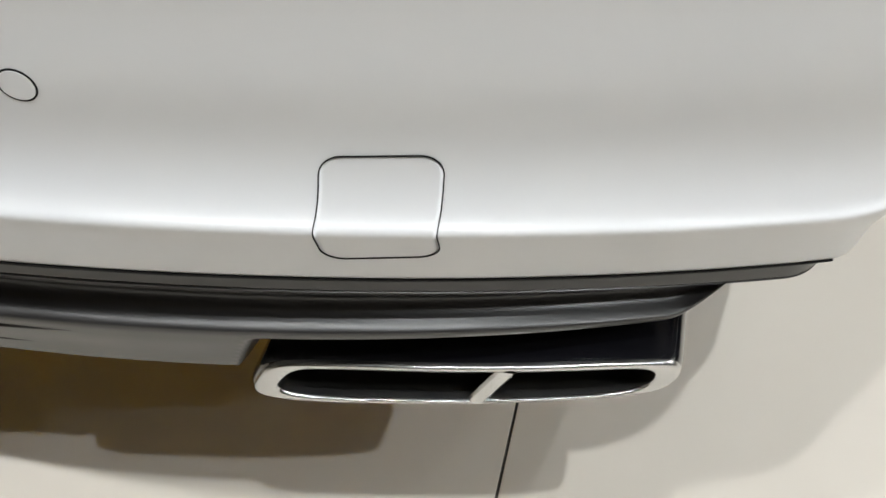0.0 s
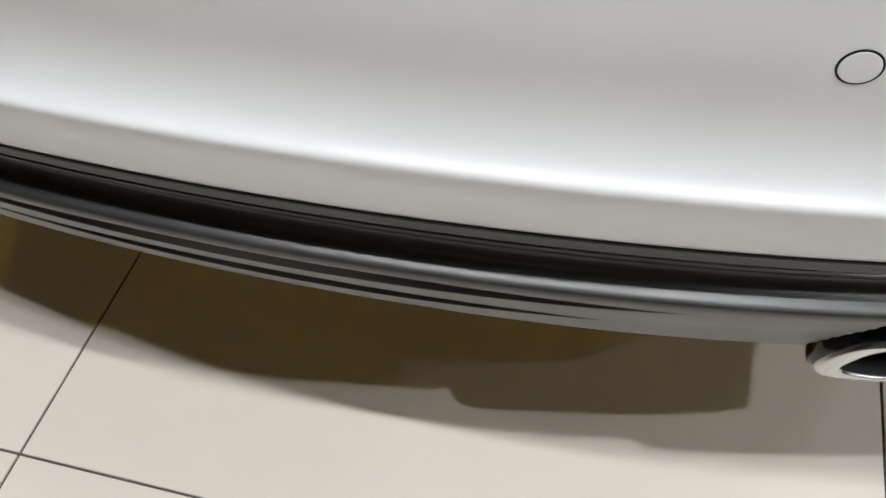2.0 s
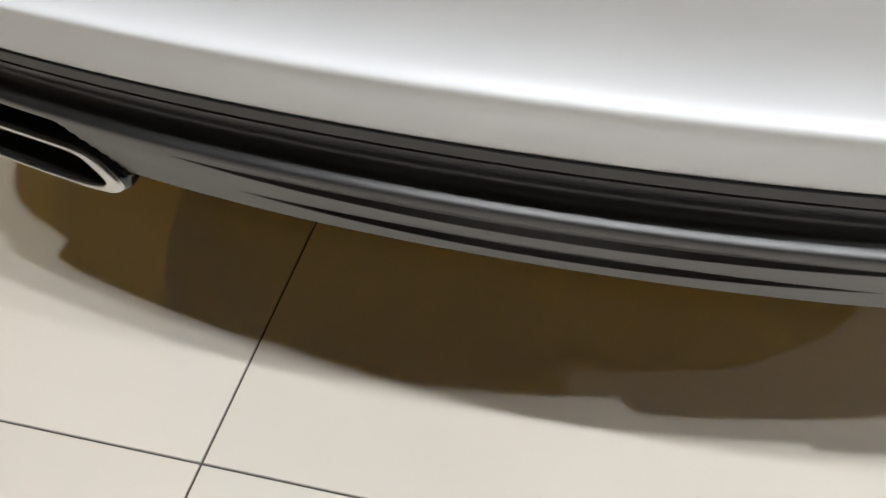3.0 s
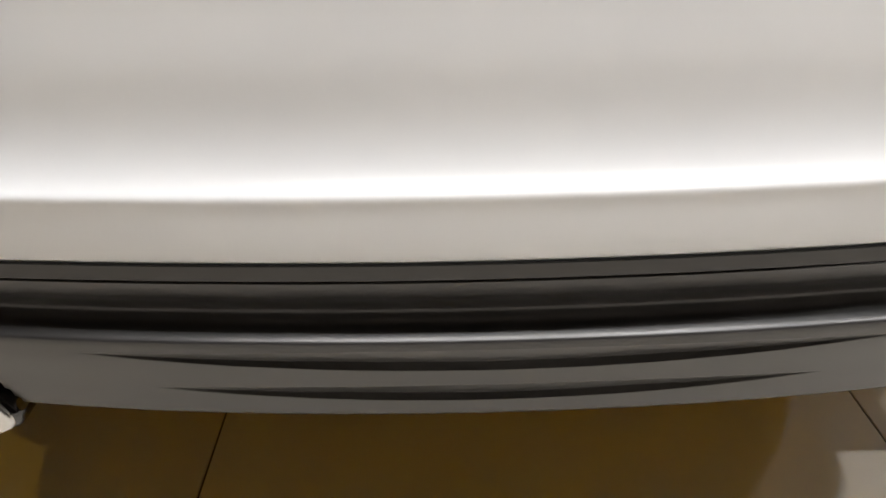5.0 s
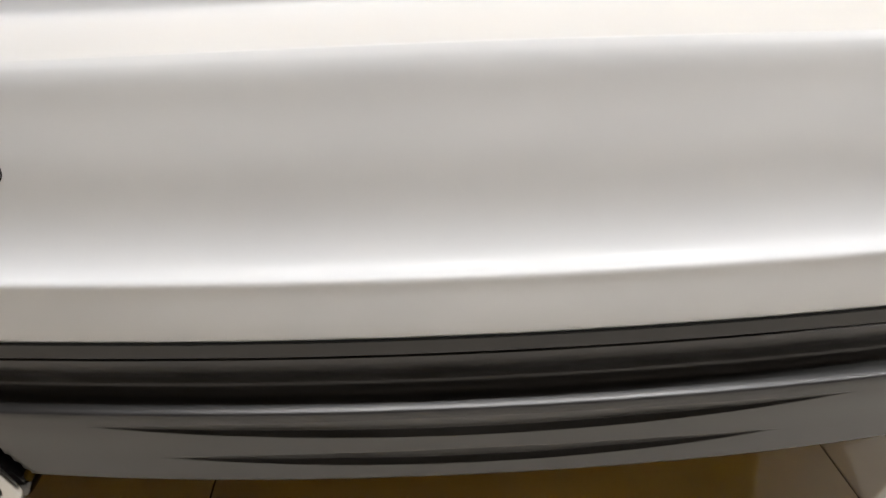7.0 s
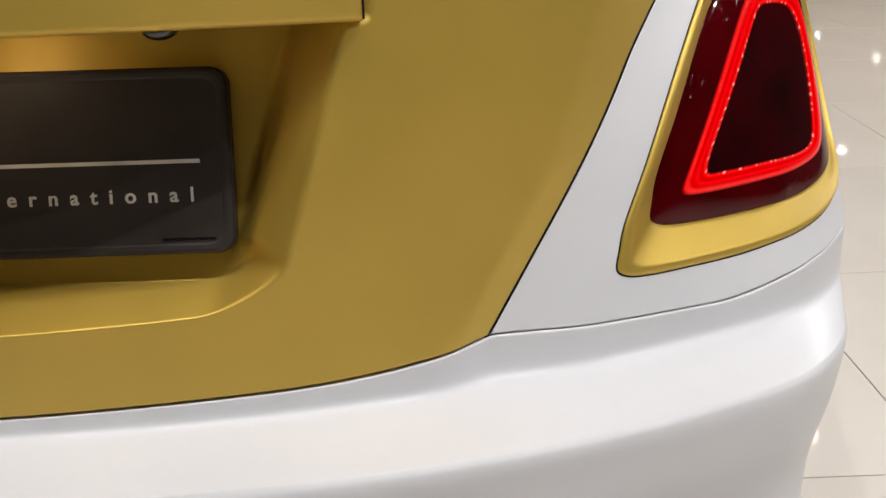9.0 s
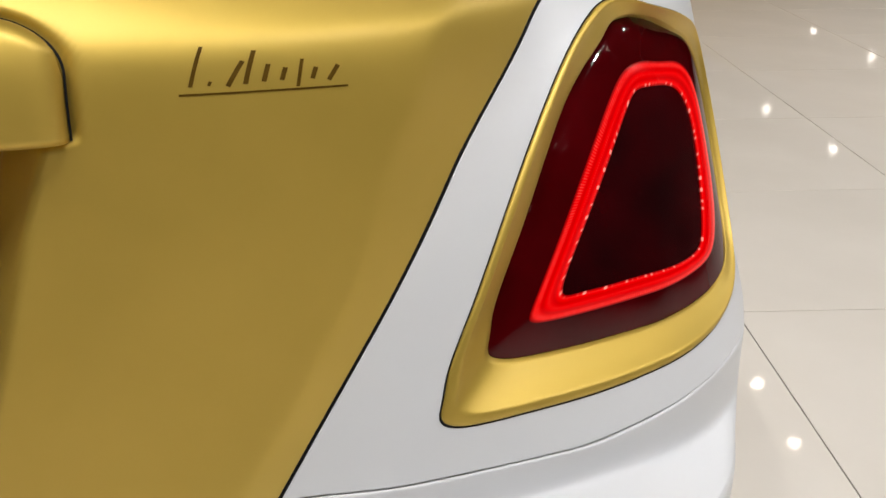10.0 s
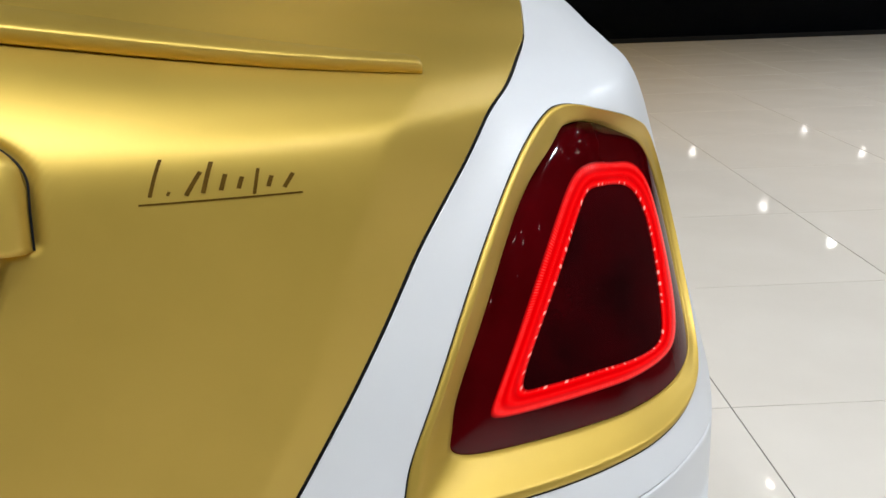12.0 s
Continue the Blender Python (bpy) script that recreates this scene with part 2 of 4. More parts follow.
def spline(xs, ys):
    """Natural cubic through the knots; ys may have several columns."""
    xs, ys = np.asarray(xs, float), np.asarray(ys, float)
    n, h = len(xs), np.diff(xs)
    m, r = np.zeros((n, n)), np.zeros(ys.shape)
    m[0, 0] = m[-1, -1] = 1
    for i in range(1, n - 1):
        m[i, i - 1], m[i, i], m[i, i + 1] = h[i - 1], 2 * (h[i - 1] + h[i]), h[i]
        r[i] = 6 * ((ys[i + 1] - ys[i]) / h[i] - (ys[i] - ys[i - 1]) / h[i - 1])
    k = np.linalg.solve(m, r)

    def at(v):
        v = np.clip(np.asarray(v, float), xs[0], xs[-1])
        i = np.clip(np.searchsorted(xs, v) - 1, 0, n - 2)
        sh = (...,) + (None,) * (ys.ndim - 1)
        a, b, d = (xs[i + 1] - v)[sh], (v - xs[i])[sh], h[i][sh]
        return k[i] * a**3 / (6 * d) + k[i + 1] * b**3 / (6 * d) + (ys[i] / d - k[i] * d / 6) * a + (ys[i + 1] / d - k[i + 1] * d / 6) * b

    return at


def loop_spline(points, count):
    """A closed smooth outline through the points, as count points."""
    p = np.array(points, float)
    p = np.vstack([p[-3:], p, p[:3]])
    t = np.r_[0, np.cumsum(np.hypot(*np.diff(p, axis=0).T) ** 0.6)]
    at = spline(t, p)
    return at(np.linspace(t[3], t[-3], count, endpoint=False))


# ---- the car's outer surface ----
def plan(u, y0, a, b, x1, R, top):
    """Point of a level line: a shallow bow to x1, a rounded corner, then the flank."""
    s, u = np.sign(u), np.abs(u)
    ub = np.minimum(u, x1)
    x, y = ub, y0 + a * ub**2 + b * ub**4
    p1, p2 = np.arctan(2 * a * x1 + 4 * b * x1**3), np.radians(top)
    w = np.clip(u - x1, 0, None)
    arc = np.minimum(w, R * np.maximum(p2 - p1, 0))
    ph = p1 + arc / R
    x, y = x + R * (np.sin(ph) - np.sin(p1)), y + R * (np.cos(p1) - np.cos(ph))
    w = w - arc
    R2 = 1.0
    arc = np.minimum(w, R2 * (np.radians(89) - ph))
    p3 = ph + arc / R2
    x, y = x + R2 * (np.sin(p3) - np.sin(ph)), y + R2 * (np.cos(ph) - np.cos(p3))
    return s * x, y + (w - arc)


# level: height, set-back at the middle, bow, corner start, crown
UPPER = spline([0.60, 0.67, 0.75, 0.85, 0.90, 0.93, 0.955, 0.98, 1.0, 1.02, 1.05, 1.1, 1.2, 1.35], [
    (0.60, 0.0905, 0.24, 0.715, 0), (0.67, 0.083, 0.317, 0.712, 0), (0.75, 0.0745, 0.407, 0.71, 0), (0.85, 0.0635, 0.519, 0.705, 0),
    (0.90, 0.0588, 0.575, 0.70, 0), (0.93, 0.0578, 0.605, 0.695, 0), (0.956, 0.0600, 0.63, 0.687, 0.02), (0.983, 0.0675, 0.66, 0.679, 0.088),
    (1.011, 0.0840, 0.675, 0.672, 0.168), (1.038, 0.115, 0.68, 0.665, 0.245), (1.062, 0.20, 0.63, 0.655, 0.30), (1.080, 0.35, 0.5, 0.63, 0.315),
    (1.10, 0.65, 0.3, 0.58, 0.31), (1.13, 1.05, 0.1, 0.51, 0.31)])


def gap_half(v):
    """Half width of the boot lid at a level: a straight slant that bends in at the top."""
    line = 0.443 + 0.59 * (np.maximum(v, 0.66) - 0.677)
    d = line - 0.652
    return 0.652 + 0.7 * d - 0.3 * 0.012 * np.log1p(np.exp(-d / 0.012)) + 0.005 * np.exp(-((np.asarray(v) - 0.82) / 0.08) ** 2) + 0.010 * smooth_step((np.asarray(v) - 0.86) / 0.08) * (1 - 0.4 * smooth_step((np.asarray(v) - 0.97) / 0.05))


def gap_width(v):
    """Half width of the open joint, which closes towards the top."""
    return 0.0015 - 0.0009 * smooth_step((np.asarray(v) - 1.02) / 0.02)


def upper(u, v):
    q = UPPER(v)
    x, y = plan(u, q[..., 1], q[..., 2], 0, q[..., 3], 0.17, 72.0)
    d = np.abs(u) - gap_half(v)
    # the lid's flank folds away along a line beside the joint, sharper towards the top
    rise = smooth_step((np.asarray(v) - 0.77) / 0.22)
    wide = 0.028 + 0.044 * rise
    deep = wide * (0.30 + 0.08 * rise)
    inside = 0.0028 * np.log1p(np.exp(np.minimum(d + wide, wide + 0.002) / 0.0028)) / wide
    y = y + deep * np.where(d < 0, inside, 1 - smooth_step(d / 0.09)) * (1 - smooth_step((np.asarray(v) - 1.06) / 0.1))
    return np.stack([x, y, q[..., 0] - q[..., 4] * x**2 / (1 + (x**2 / 0.25) ** 3) ** (1 / 3)], -1)


# row: height, set-back, bow, stronger bow, droop, corner start, corner radius
ROWS = np.array([
    (0.453, 0.0170, 0.224, 0.308, -0.26, 0.685, 0.06), (0.475, 0.0130, 0.21, 0.28, -0.2, 0.675, 0.09), (0.4915, 0.0103, 0.198, 0.22, -0.13, 0.665, 0.13),
    (0.4965, 0.0098, 0.195, 0.21, -0.12, 0.66, 0.15), (0.4997, 0.0138, 0.195, 0.205, -0.12, 0.655, 0.165), (0.506, 0.0205, 0.195, 0.20, -0.11, 0.653, 0.18),
    (0.516, 0.0255, 0.195, 0.195, -0.10, 0.652, 0.19), (0.565, 0.0256, 0.188, 0.185, -0.06, 0.655, 0.205), (0.603, 0.0252, 0.182, 0.185, -0.03, 0.662, 0.205),
    (0.625, 0.0264, 0.182, 0.185, 0.0, 0.665, 0.20), (0.6318, 0.0300, 0.182, 0.185, 0.0, 0.665, 0.20)])
REACH = np.r_[0, np.cumsum(np.hypot(np.diff(ROWS[:, 0]), np.diff(ROWS[:, 1])))]
BUMPER = spline(REACH, ROWS)


def lid_low(u):
    """Height of the boot lid's lower edge."""
    return 0.6625 + 0.0145 * np.clip((np.abs(u) - 0.29) / 0.15, 0, 1.1) ** 2


def seam_level(u):
    """Height of the joint between bumper and quarter panel."""
    u = np.abs(u)
    return 0.669 + 0.008 * np.clip(1 - (u - 0.44) / 0.2, 0, 1) + 0.02 * smooth_step((u - 0.64) / 0.16)


def bumper(u, v):
    q = BUMPER(np.interp(np.minimum(v, 10), range(11), REACH))
    x, y = plan(u, q[..., 1], q[..., 2], q[..., 3], q[..., 5], q[..., 6], 72.0 + 8 * np.clip(1 - np.asarray(v) / 4, 0, 1))
    p = np.stack([x, y, q[..., 0] + q[..., 4] * np.minimum(np.abs(x), 0.72) ** 4], -1)
    p[..., 2] -= 0.006 * smooth_step(np.abs(u) / 0.4) * np.clip((np.asarray(v) - 8) / 2, 0, 1)
    # level shelf from the crease back to an upright strip below the joint
    rim = np.where(np.abs(u) < 0.4425, lid_low(u) - 0.0026, seam_level(u) - 0.0017)
    t = upper(u, rim)
    foot = t.copy()
    foot[..., 1] -= 0.002
    foot[..., 2] = np.minimum(0.648 - 0.008 * smooth_step(np.abs(u) / 0.5), t[..., 2] - 0.004)
    r = np.clip(np.asarray(v) - 10, 0, 1)[..., None] / 0.75
    soft = 0.05
    over = soft * (np.logaddexp(0, (r - 1) / soft) - np.logaddexp(0, -1 / soft))
    return p + (foot - p) * (r - over) + (t - foot) * over * 3


def on_bumper(x, z):
    """The level whose height at x is z."""
    lo, hi = np.zeros_like(x), np.full_like(x, 10.0)
    for _ in range(30):
        mid = (lo + hi) / 2
        below = bumper(x, mid)[..., 2] < z
        lo, hi = np.where(below, mid, lo), np.where(below, hi, mid)
    return (lo + hi) / 2


def lifted(fn, u, v, out):
    """Points of a surface, moved out along its normal."""
    e = 1e-3
    p = fn(u, v)
    n = np.cross(fn(u + e, v) - fn(u - e, v), fn(u, v + e) - fn(u, v - e))
    n /= np.linalg.norm(n, axis=-1, keepdims=True) + 1e-12
    n *= np.where(n[..., 1:2] > 0.2, -1, 1)
    return p + n * np.asarray(out)[..., None]


def band(name, fn, uv, width, out, mat, parent, label="", closed=True):
    """A thin raised band along a path on the surface; width in the surface's own u and v."""
    uv = np.asarray(uv)
    d = np.roll(uv, -1, 0) - np.roll(uv, 1, 0) if closed else np.gradient(uv, axis=0)
    d = d / (np.linalg.norm(d, axis=1, keepdims=True) + 1e-9)
    n = np.stack([-d[:, 1], d[:, 0]], 1)
    rows = []
    for side, lift in ((-0.5, -0.001), (-0.5, out), (0.5, out), (0.5, -0.001)):
        q = uv + n * side * width
        rows.append(lifted(fn, q[:, 0], q[:, 1], np.full(len(q), lift)))
    p = np.array(rows)
    return mesh_object(name, p.reshape(-1, 3), grid_faces(4, len(uv), close=closed), mat, parent, label, smooth=False)


def by_height(x, z):
    return bumper(x, on_bumper(x, z))


# ---- room ----
X0, X1, Y0, Y1, TOP = ROOM


def setting(name, parts_, mat, label, category):
    bm = bmesh.new()
    for b in parts_:
        box(bm, *b)
    return tagged(part(name, bm, mat, None), label, category, kind="structure")


setting("wall_south", [(X0 - 0.2, X1 + 0.2, Y0 - 0.2, Y0, 0, TOP)], DARK_WALL, "plain unseen showroom wall, kept dark to limit bounce", "wall")
setting("wall_west", [(X0 - 0.2, X0, Y0, Y1, 0, TOP)], PALE_BOUNCE, "plain unseen showroom side wall, lighter for the gold to reflect", "wall")
setting("wall_east", [(X1, X1 + 0.2, Y0, Y1, 0, TOP)], DARK_WALL, "plain unseen showroom end wall, kept dark to limit bounce", "wall")
setting("ceiling", [(X0 - 0.2, X1 + 0.2, Y0 - 0.2, Y1 + 0.2, TOP, TOP + 0.2)], CEILING, "dim grey showroom ceiling with downlights", "ceiling")
setting("window_1", [(X0, X1, Y1, Y1 + 0.04, 0.02, TOP)], PANE, "dark night-time glass front of the showroom", "window")
setting("ground", [(-120, 130, Y1 + 0.2, 260, -0.3, -0.03)], ASPHALT, "dark asphalt forecourt at night", "ground")
# canopy added out of view to carry the lights mirrored in the floor
setting("canopy", [(X0, 24, Y1 + 0.2, 34, TOP, TOP + 0.25)], CEILING, "unseen dark canopy, added to carry the small lights", "canopy")
setting("baseboard", [(X0, X1, Y1 - 0.03, Y1, 0.0, 0.05)], GAP, "low black sill below the glass front", "sill")


def downlight(x, y, face):
    top = tagged(new("downlight"), "small round recessed ceiling downlight, switched on, some added as fill", "lamp", "ceiling downlights")
    top.location = (x, y, TOP)
    bm = bmesh.new()
    for r0, r1, z0, z1 in ((0.06, 0.08, -0.012, -0.0),):
        n = 24
        rings = [[bm.verts.new((r * math.cos(6.2832 * k / n), r * math.sin(6.2832 * k / n), z)) for k in range(n)] for r, z in ((r1, z1), (r1, z0), (r0, z0), (r0, z1))]
        for a, b in zip(rings, rings[1:]):
            for k in range(n):
                bm.faces.new((a[k], a[(k + 1) % n], b[(k + 1) % n], b[k]))
    part("trim_ring", bm, CHROME, top, "brushed metal trim ring", True)
    bm = bmesh.new()
    bmesh.ops.create_cone(bm, cap_ends=True, segments=24, radius1=0.056, radius2=0.058, depth=0.006, matrix=Matrix.Translation((0, 0, -0.005)))
    part("bulb_face", bm, face, top, "bright lamp face")
    return top


first_light = None
# fixtures are built for the added fill lamps as well
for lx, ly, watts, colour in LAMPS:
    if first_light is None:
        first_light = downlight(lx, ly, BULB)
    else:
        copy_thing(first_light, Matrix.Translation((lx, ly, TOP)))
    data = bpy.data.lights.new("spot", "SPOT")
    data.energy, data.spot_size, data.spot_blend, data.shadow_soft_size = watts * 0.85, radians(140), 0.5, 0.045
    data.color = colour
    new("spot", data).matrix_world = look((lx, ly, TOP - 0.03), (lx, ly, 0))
dim_light = downlight(*DIM[0], FAINT)
for lx, ly in ((8.1, 18.9), (8.4, 16.15), (8.2, 24.5), (12.6, 23.7), (12.4, 27.1), (4.4, 15.9)):
    copy_thing(dim_light, Matrix.Translation((lx, ly, TOP)) @ Matrix.Diagonal((1.6, 1.6, 1, 1)))
for lx, ly in DIM[1:]:
    copy_thing(dim_light, Matrix.Translation((lx, ly, TOP)))

# ---- the car ----
car = tagged(new("car"), "white luxury coupe with a satin gold boot lid on polished tiles", "car")


def recess(u, v):
    """How far the number-plate recess is sunk, 0 to 1."""
    o = 0.3040 + 0.300 * (v - 0.764) - 0.044 * np.clip((0.764 - v) / 0.035, 0, 1) ** 2
    tx = (o - np.abs(u)) / 0.025
    tz = (v - 0.7285) / 0.0115
    k = 6.0
    t = -np.log(np.exp(-k * np.clip(tx, -2, 3)) + np.exp(-k * np.clip(tz, -2, 3))) / k
    ramp = 0.018 * (np.logaddexp(0, t / 0.018) - np.logaddexp(0, (t - 1) / 0.018))
    # below the bevel the flanks fall further to the floor
    fall = 1 - 0.48 * (1 - smooth_step((o - 0.024 - np.abs(u)) / 0.017)) * smooth_step((v - 0.745) / 0.03)
    return ramp * fall * (1 - smooth_step((v - 0.935) / 0.01))


def boot_lid():
    w = np.r_[0, 0.001, np.r_[np.linspace(0.0025, 0.165, 40), np.linspace(0.168, 0.24, 80), np.linspace(0.243, 1, 210)], 1 + np.linspace(0.02, 1, 30)]
    s = np.r_[-1, -0.9990, np.linspace(-0.9975, 0.9975, 361), 0.9990, 1]
    S, Wg = np.meshgrid(s, w)
    low = lid_low(S * 0.4397)
    v = np.where(Wg <= 1, low + np.minimum(Wg, 1) * (1.03 - low), 1.03 + (Wg - 1) * 0.30)
    u = S * (gap_half(v) - gap_width(v))
    p = upper(u, v)
    t = recess(u, v)
    floor_y = 0.143 + 0.295 * (v - 0.765)
    p[..., 1] += t * np.maximum(floor_y - p[..., 1], 0)
    # hollow round the handle bar, shaped to gather shade
    ex, ez = np.abs(u) - 0.327, v - 0.949
    beside = np.hypot(np.maximum(ex, 0), np.maximum(ez, 0)) - 0.035 + np.minimum(np.maximum(ex, ez), 0)
    p[..., 1] += 0.005 * (1 - smooth_step((beside + 0.001) / 0.007)) * smooth_step((v - 0.914) / 0.008) * (1 - t)
    return panel("boot_lid", p, GOLD, car, "satin gold boot lid with plate recess")


lid = boot_lid()


BEZEL = [(0.547, 0.724), (0.5455, 0.712), (0.553, 0.706), (0.570, 0.703), (0.608, 0.702), (0.668, 0.702), (0.742, 0.710), (0.79, 0.720), (0.83, 0.738), (0.848, 0.775), (0.853, 0.82),
         (0.850, 0.855), (0.838, 0.885), (0.805, 0.911), (0.767, 0.925), (0.74, 0.933), (0.705, 0.9425), (0.683, 0.949), (0.666, 0.950), (0.653, 0.941), (0.635, 0.919), (0.600, 0.855), (0.566, 0.777), (0.550, 0.739)]
RED = [(0.585, 0.752), (0.584, 0.742), (0.593, 0.736), (0.620, 0.7325), (0.657, 0.731), (0.729, 0.731), (0.785, 0.735), (0.820, 0.745), (0.839, 0.762), (0.846, 0.79), (0.847, 0.82),
       (0.841, 0.855), (0.824, 0.882), (0.797, 0.905), (0.764, 0.919), (0.732, 0.931), (0.702, 0.939), (0.678, 0.940), (0.668, 0.929), (0.653, 0.912), (0.636, 0.884), (0.607, 0.815), (0.588, 0.769)]
LAMP_HOLE = 0.78 * loop_spline(BEZEL, 400) + 0.22 * loop_spline(RED, 400)


def in_outline(u, v, o):
    inside = np.zeros(u.shape, bool)
    for (x0, y0), (x1, y1) in zip(o, np.roll(o, -1, 0)):
        inside ^= ((y0 > v) != (y1 > v)) & (u < (x1 - x0) * (v - y0) / (y1 - y0 + 1e-12) + x0)
    return inside


def quarter(side):
    s = np.r_[0, 0.0004, 0.001, np.linspace(0.0016, 0.672, 280), np.linspace(0.70, 4.2, 70)]
    w = np.r_[0, 0.0012, 0.003, np.linspace(0.005, 1, 230), 1 + np.linspace(0.03, 1, 24)]
    S, Wg = np.meshgrid(s, w)
    low = seam_level(0.445 + S)
    v = np.where(Wg <= 1, low + np.minimum(Wg, 1) * (1.03 - low), 1.03 + (Wg - 1) * 0.30)
    u = gap_half(v) + gap_width(v) + S
    p = upper(side * u, v)
    inside = in_outline(u, v, LAMP_HOLE)
    p[..., 1] += np.where(inside, 0.035, 0)
    p[..., 0] -= side * np.where(inside, 0.02, 0)
    return panel("quarter_panel", p, WHITE, car, "satin white rear quarter panel", roll=0.0005, flip=side < 0)


quarter(1), quarter(-1)

# dark backing sheet that closes the joints and puts shade into them
us, vs = np.linspace(-1.2, 1.2, 161), np.linspace(0.655, 1.34, 60)
U, V = np.meshgrid(us, vs)
inner = upper(U, V)
inner[..., 1] += 0.012
keep = inner - grid_normals(inner) * 0.012
keep[..., 1] += np.where(np.abs(U) > 0.54, 0.03, 0)
mask = recess(U, V)
keep[..., 1] += mask * np.maximum(0.148 + 0.295 * (V - 0.765) + 0.02 - keep[..., 1], 0)
mesh_object("joint_backing", keep.reshape(-1, 3), grid_faces(60, 161), GAP, car, "dark backing sheet for the shade in the joints")


def rear_bumper():
    us = np.r_[-np.linspace(4.5, 1.0, 25), np.linspace(-0.98, 0.98, 241), np.linspace(1.0, 4.5, 25)]
    vs = np.r_[np.linspace(0, 2, 14), np.linspace(2.1, 5, 40), np.linspace(5.1, 10, 50), np.linspace(10.02, 10.1, 6), np.linspace(10.15, 10.6, 8), np.linspace(10.64, 10.97, 24), 10.985, 11]
    U, V = np.meshgrid(us, vs)
    p = bumper(U, V)
    return panel("rear_bumper", p, WHITE, car, "satin white rear bumper", fold=0.03, roll=0.0005)


skin = rear_bumper()


def rounded(x0, x1, z0, z1, r, n=10):
    out = []
    for cx, cz, a in ((x1 - r, z0 + r, -90), (x1 - r, z1 - r, 0), (x0 + r, z1 - r, 90), (x0 + r, z0 + r, 180)):
        out += [(cx + r * math.cos(radians(a + 90 * k / n)), cz + r * math.sin(radians(a + 90 * k / n))) for k in range(n + 1)]
    return np.array(out)


def patch(name, fn, outline, out, mat, parent, label=""):
    """A thin cap inside an outline on a surface."""
    c = outline.mean(0)
    rows = [lifted(fn, *(c + (outline - c) * f).T, np.full(len(outline), o)) for f, o in [(f, out) for f in np.linspace(0.001, 0.985, 28)] + [(1.0, out * 0.4), (1.0, -0.001)]]
    p = np.array(rows)
    return mesh_object(name, p.reshape(-1, 3), grid_faces(len(rows), len(outline), close=True), mat, parent, label)


def dense(o, k=6):
    o = np.vstack([o, o[:1]])
    t = np.linspace(0, len(o) - 1, (len(o) - 1) * k, endpoint=False)
    return np.stack([np.interp(t, range(len(o)), o[:, c]) for c in (0, 1)], 1)


for sx in (0.2905, -0.2905):
    a = np.linspace(0, 2 * np.pi, 40, endpoint=False)
    ring = np.stack([sx + 0.0087 * np.cos(a), 0.563 + 0.0087 * np.sin(a)], 1)
    cap = patch("parking_sensor", by_height, np.stack([sx + 0.0082 * np.cos(a), 0.563 + 0.0082 * np.sin(a)], 1), 0.0006, WHITE, skin, "round white parking sensor")
    band("sensor_gap", by_height, ring, 0.0009, 0.0004, GAP, cap)
for sx in (1,):
    o = dense(rounded(0.4170, 0.4745, 0.4675, 0.5262, 0.011))
    zs = np.linspace(0.4681, 0.5256, 90)
    near = np.maximum(0, 0.0105 - np.minimum(zs - 0.4681, 0.5256 - zs))
    inset = 0.0105 - np.sqrt(np.maximum(0.0105**2 - near**2, 0))
    xs = 0.4176 + inset[:, None] + np.linspace(0, 1, 30)[None, :] * (0.0563 - 2 * inset[:, None])
    q = lifted(by_height, xs, np.repeat(zs[:, None], 30, 1), np.full(xs.shape, 0.0003))
    cover = panel("tow_cover", q, WHITE, skin, "square white towing-eye cover", fold=0.002, roll=0.0)
    band("cover_gap", by_height, dense(o, 3), 0.0005, 0.0008, GAP, cover)

# ---- diffuser ----
DIFF = [(0.4525, 0.0215, -0.26), (0.4400, 0.0215, -0.25), (0.4390, 0.0230, -0.25), (0.4380, 0.0215, -0.25), (0.431, 0.0260, -0.22), (0.424, 0.0310, -0.2), (0.416, 0.0400, -0.19), (0.408, 0.0440, -0.19),
        (0.401, 0.0400, -0.18), (0.3965, 0.0305, -0.17), (0.394, 0.0275, -0.16), (0.390, 0.0275, -0.15), (0.375, 0.033, -0.1), (0.35, 0.045, -0.05), (0.322, 0.057, 0.0), (0.3175, 0.062, 0.0), (0.318, 0.075, 0.0)]


PIPE_SHIFT = 0.007          # the second pipe sits a little further in


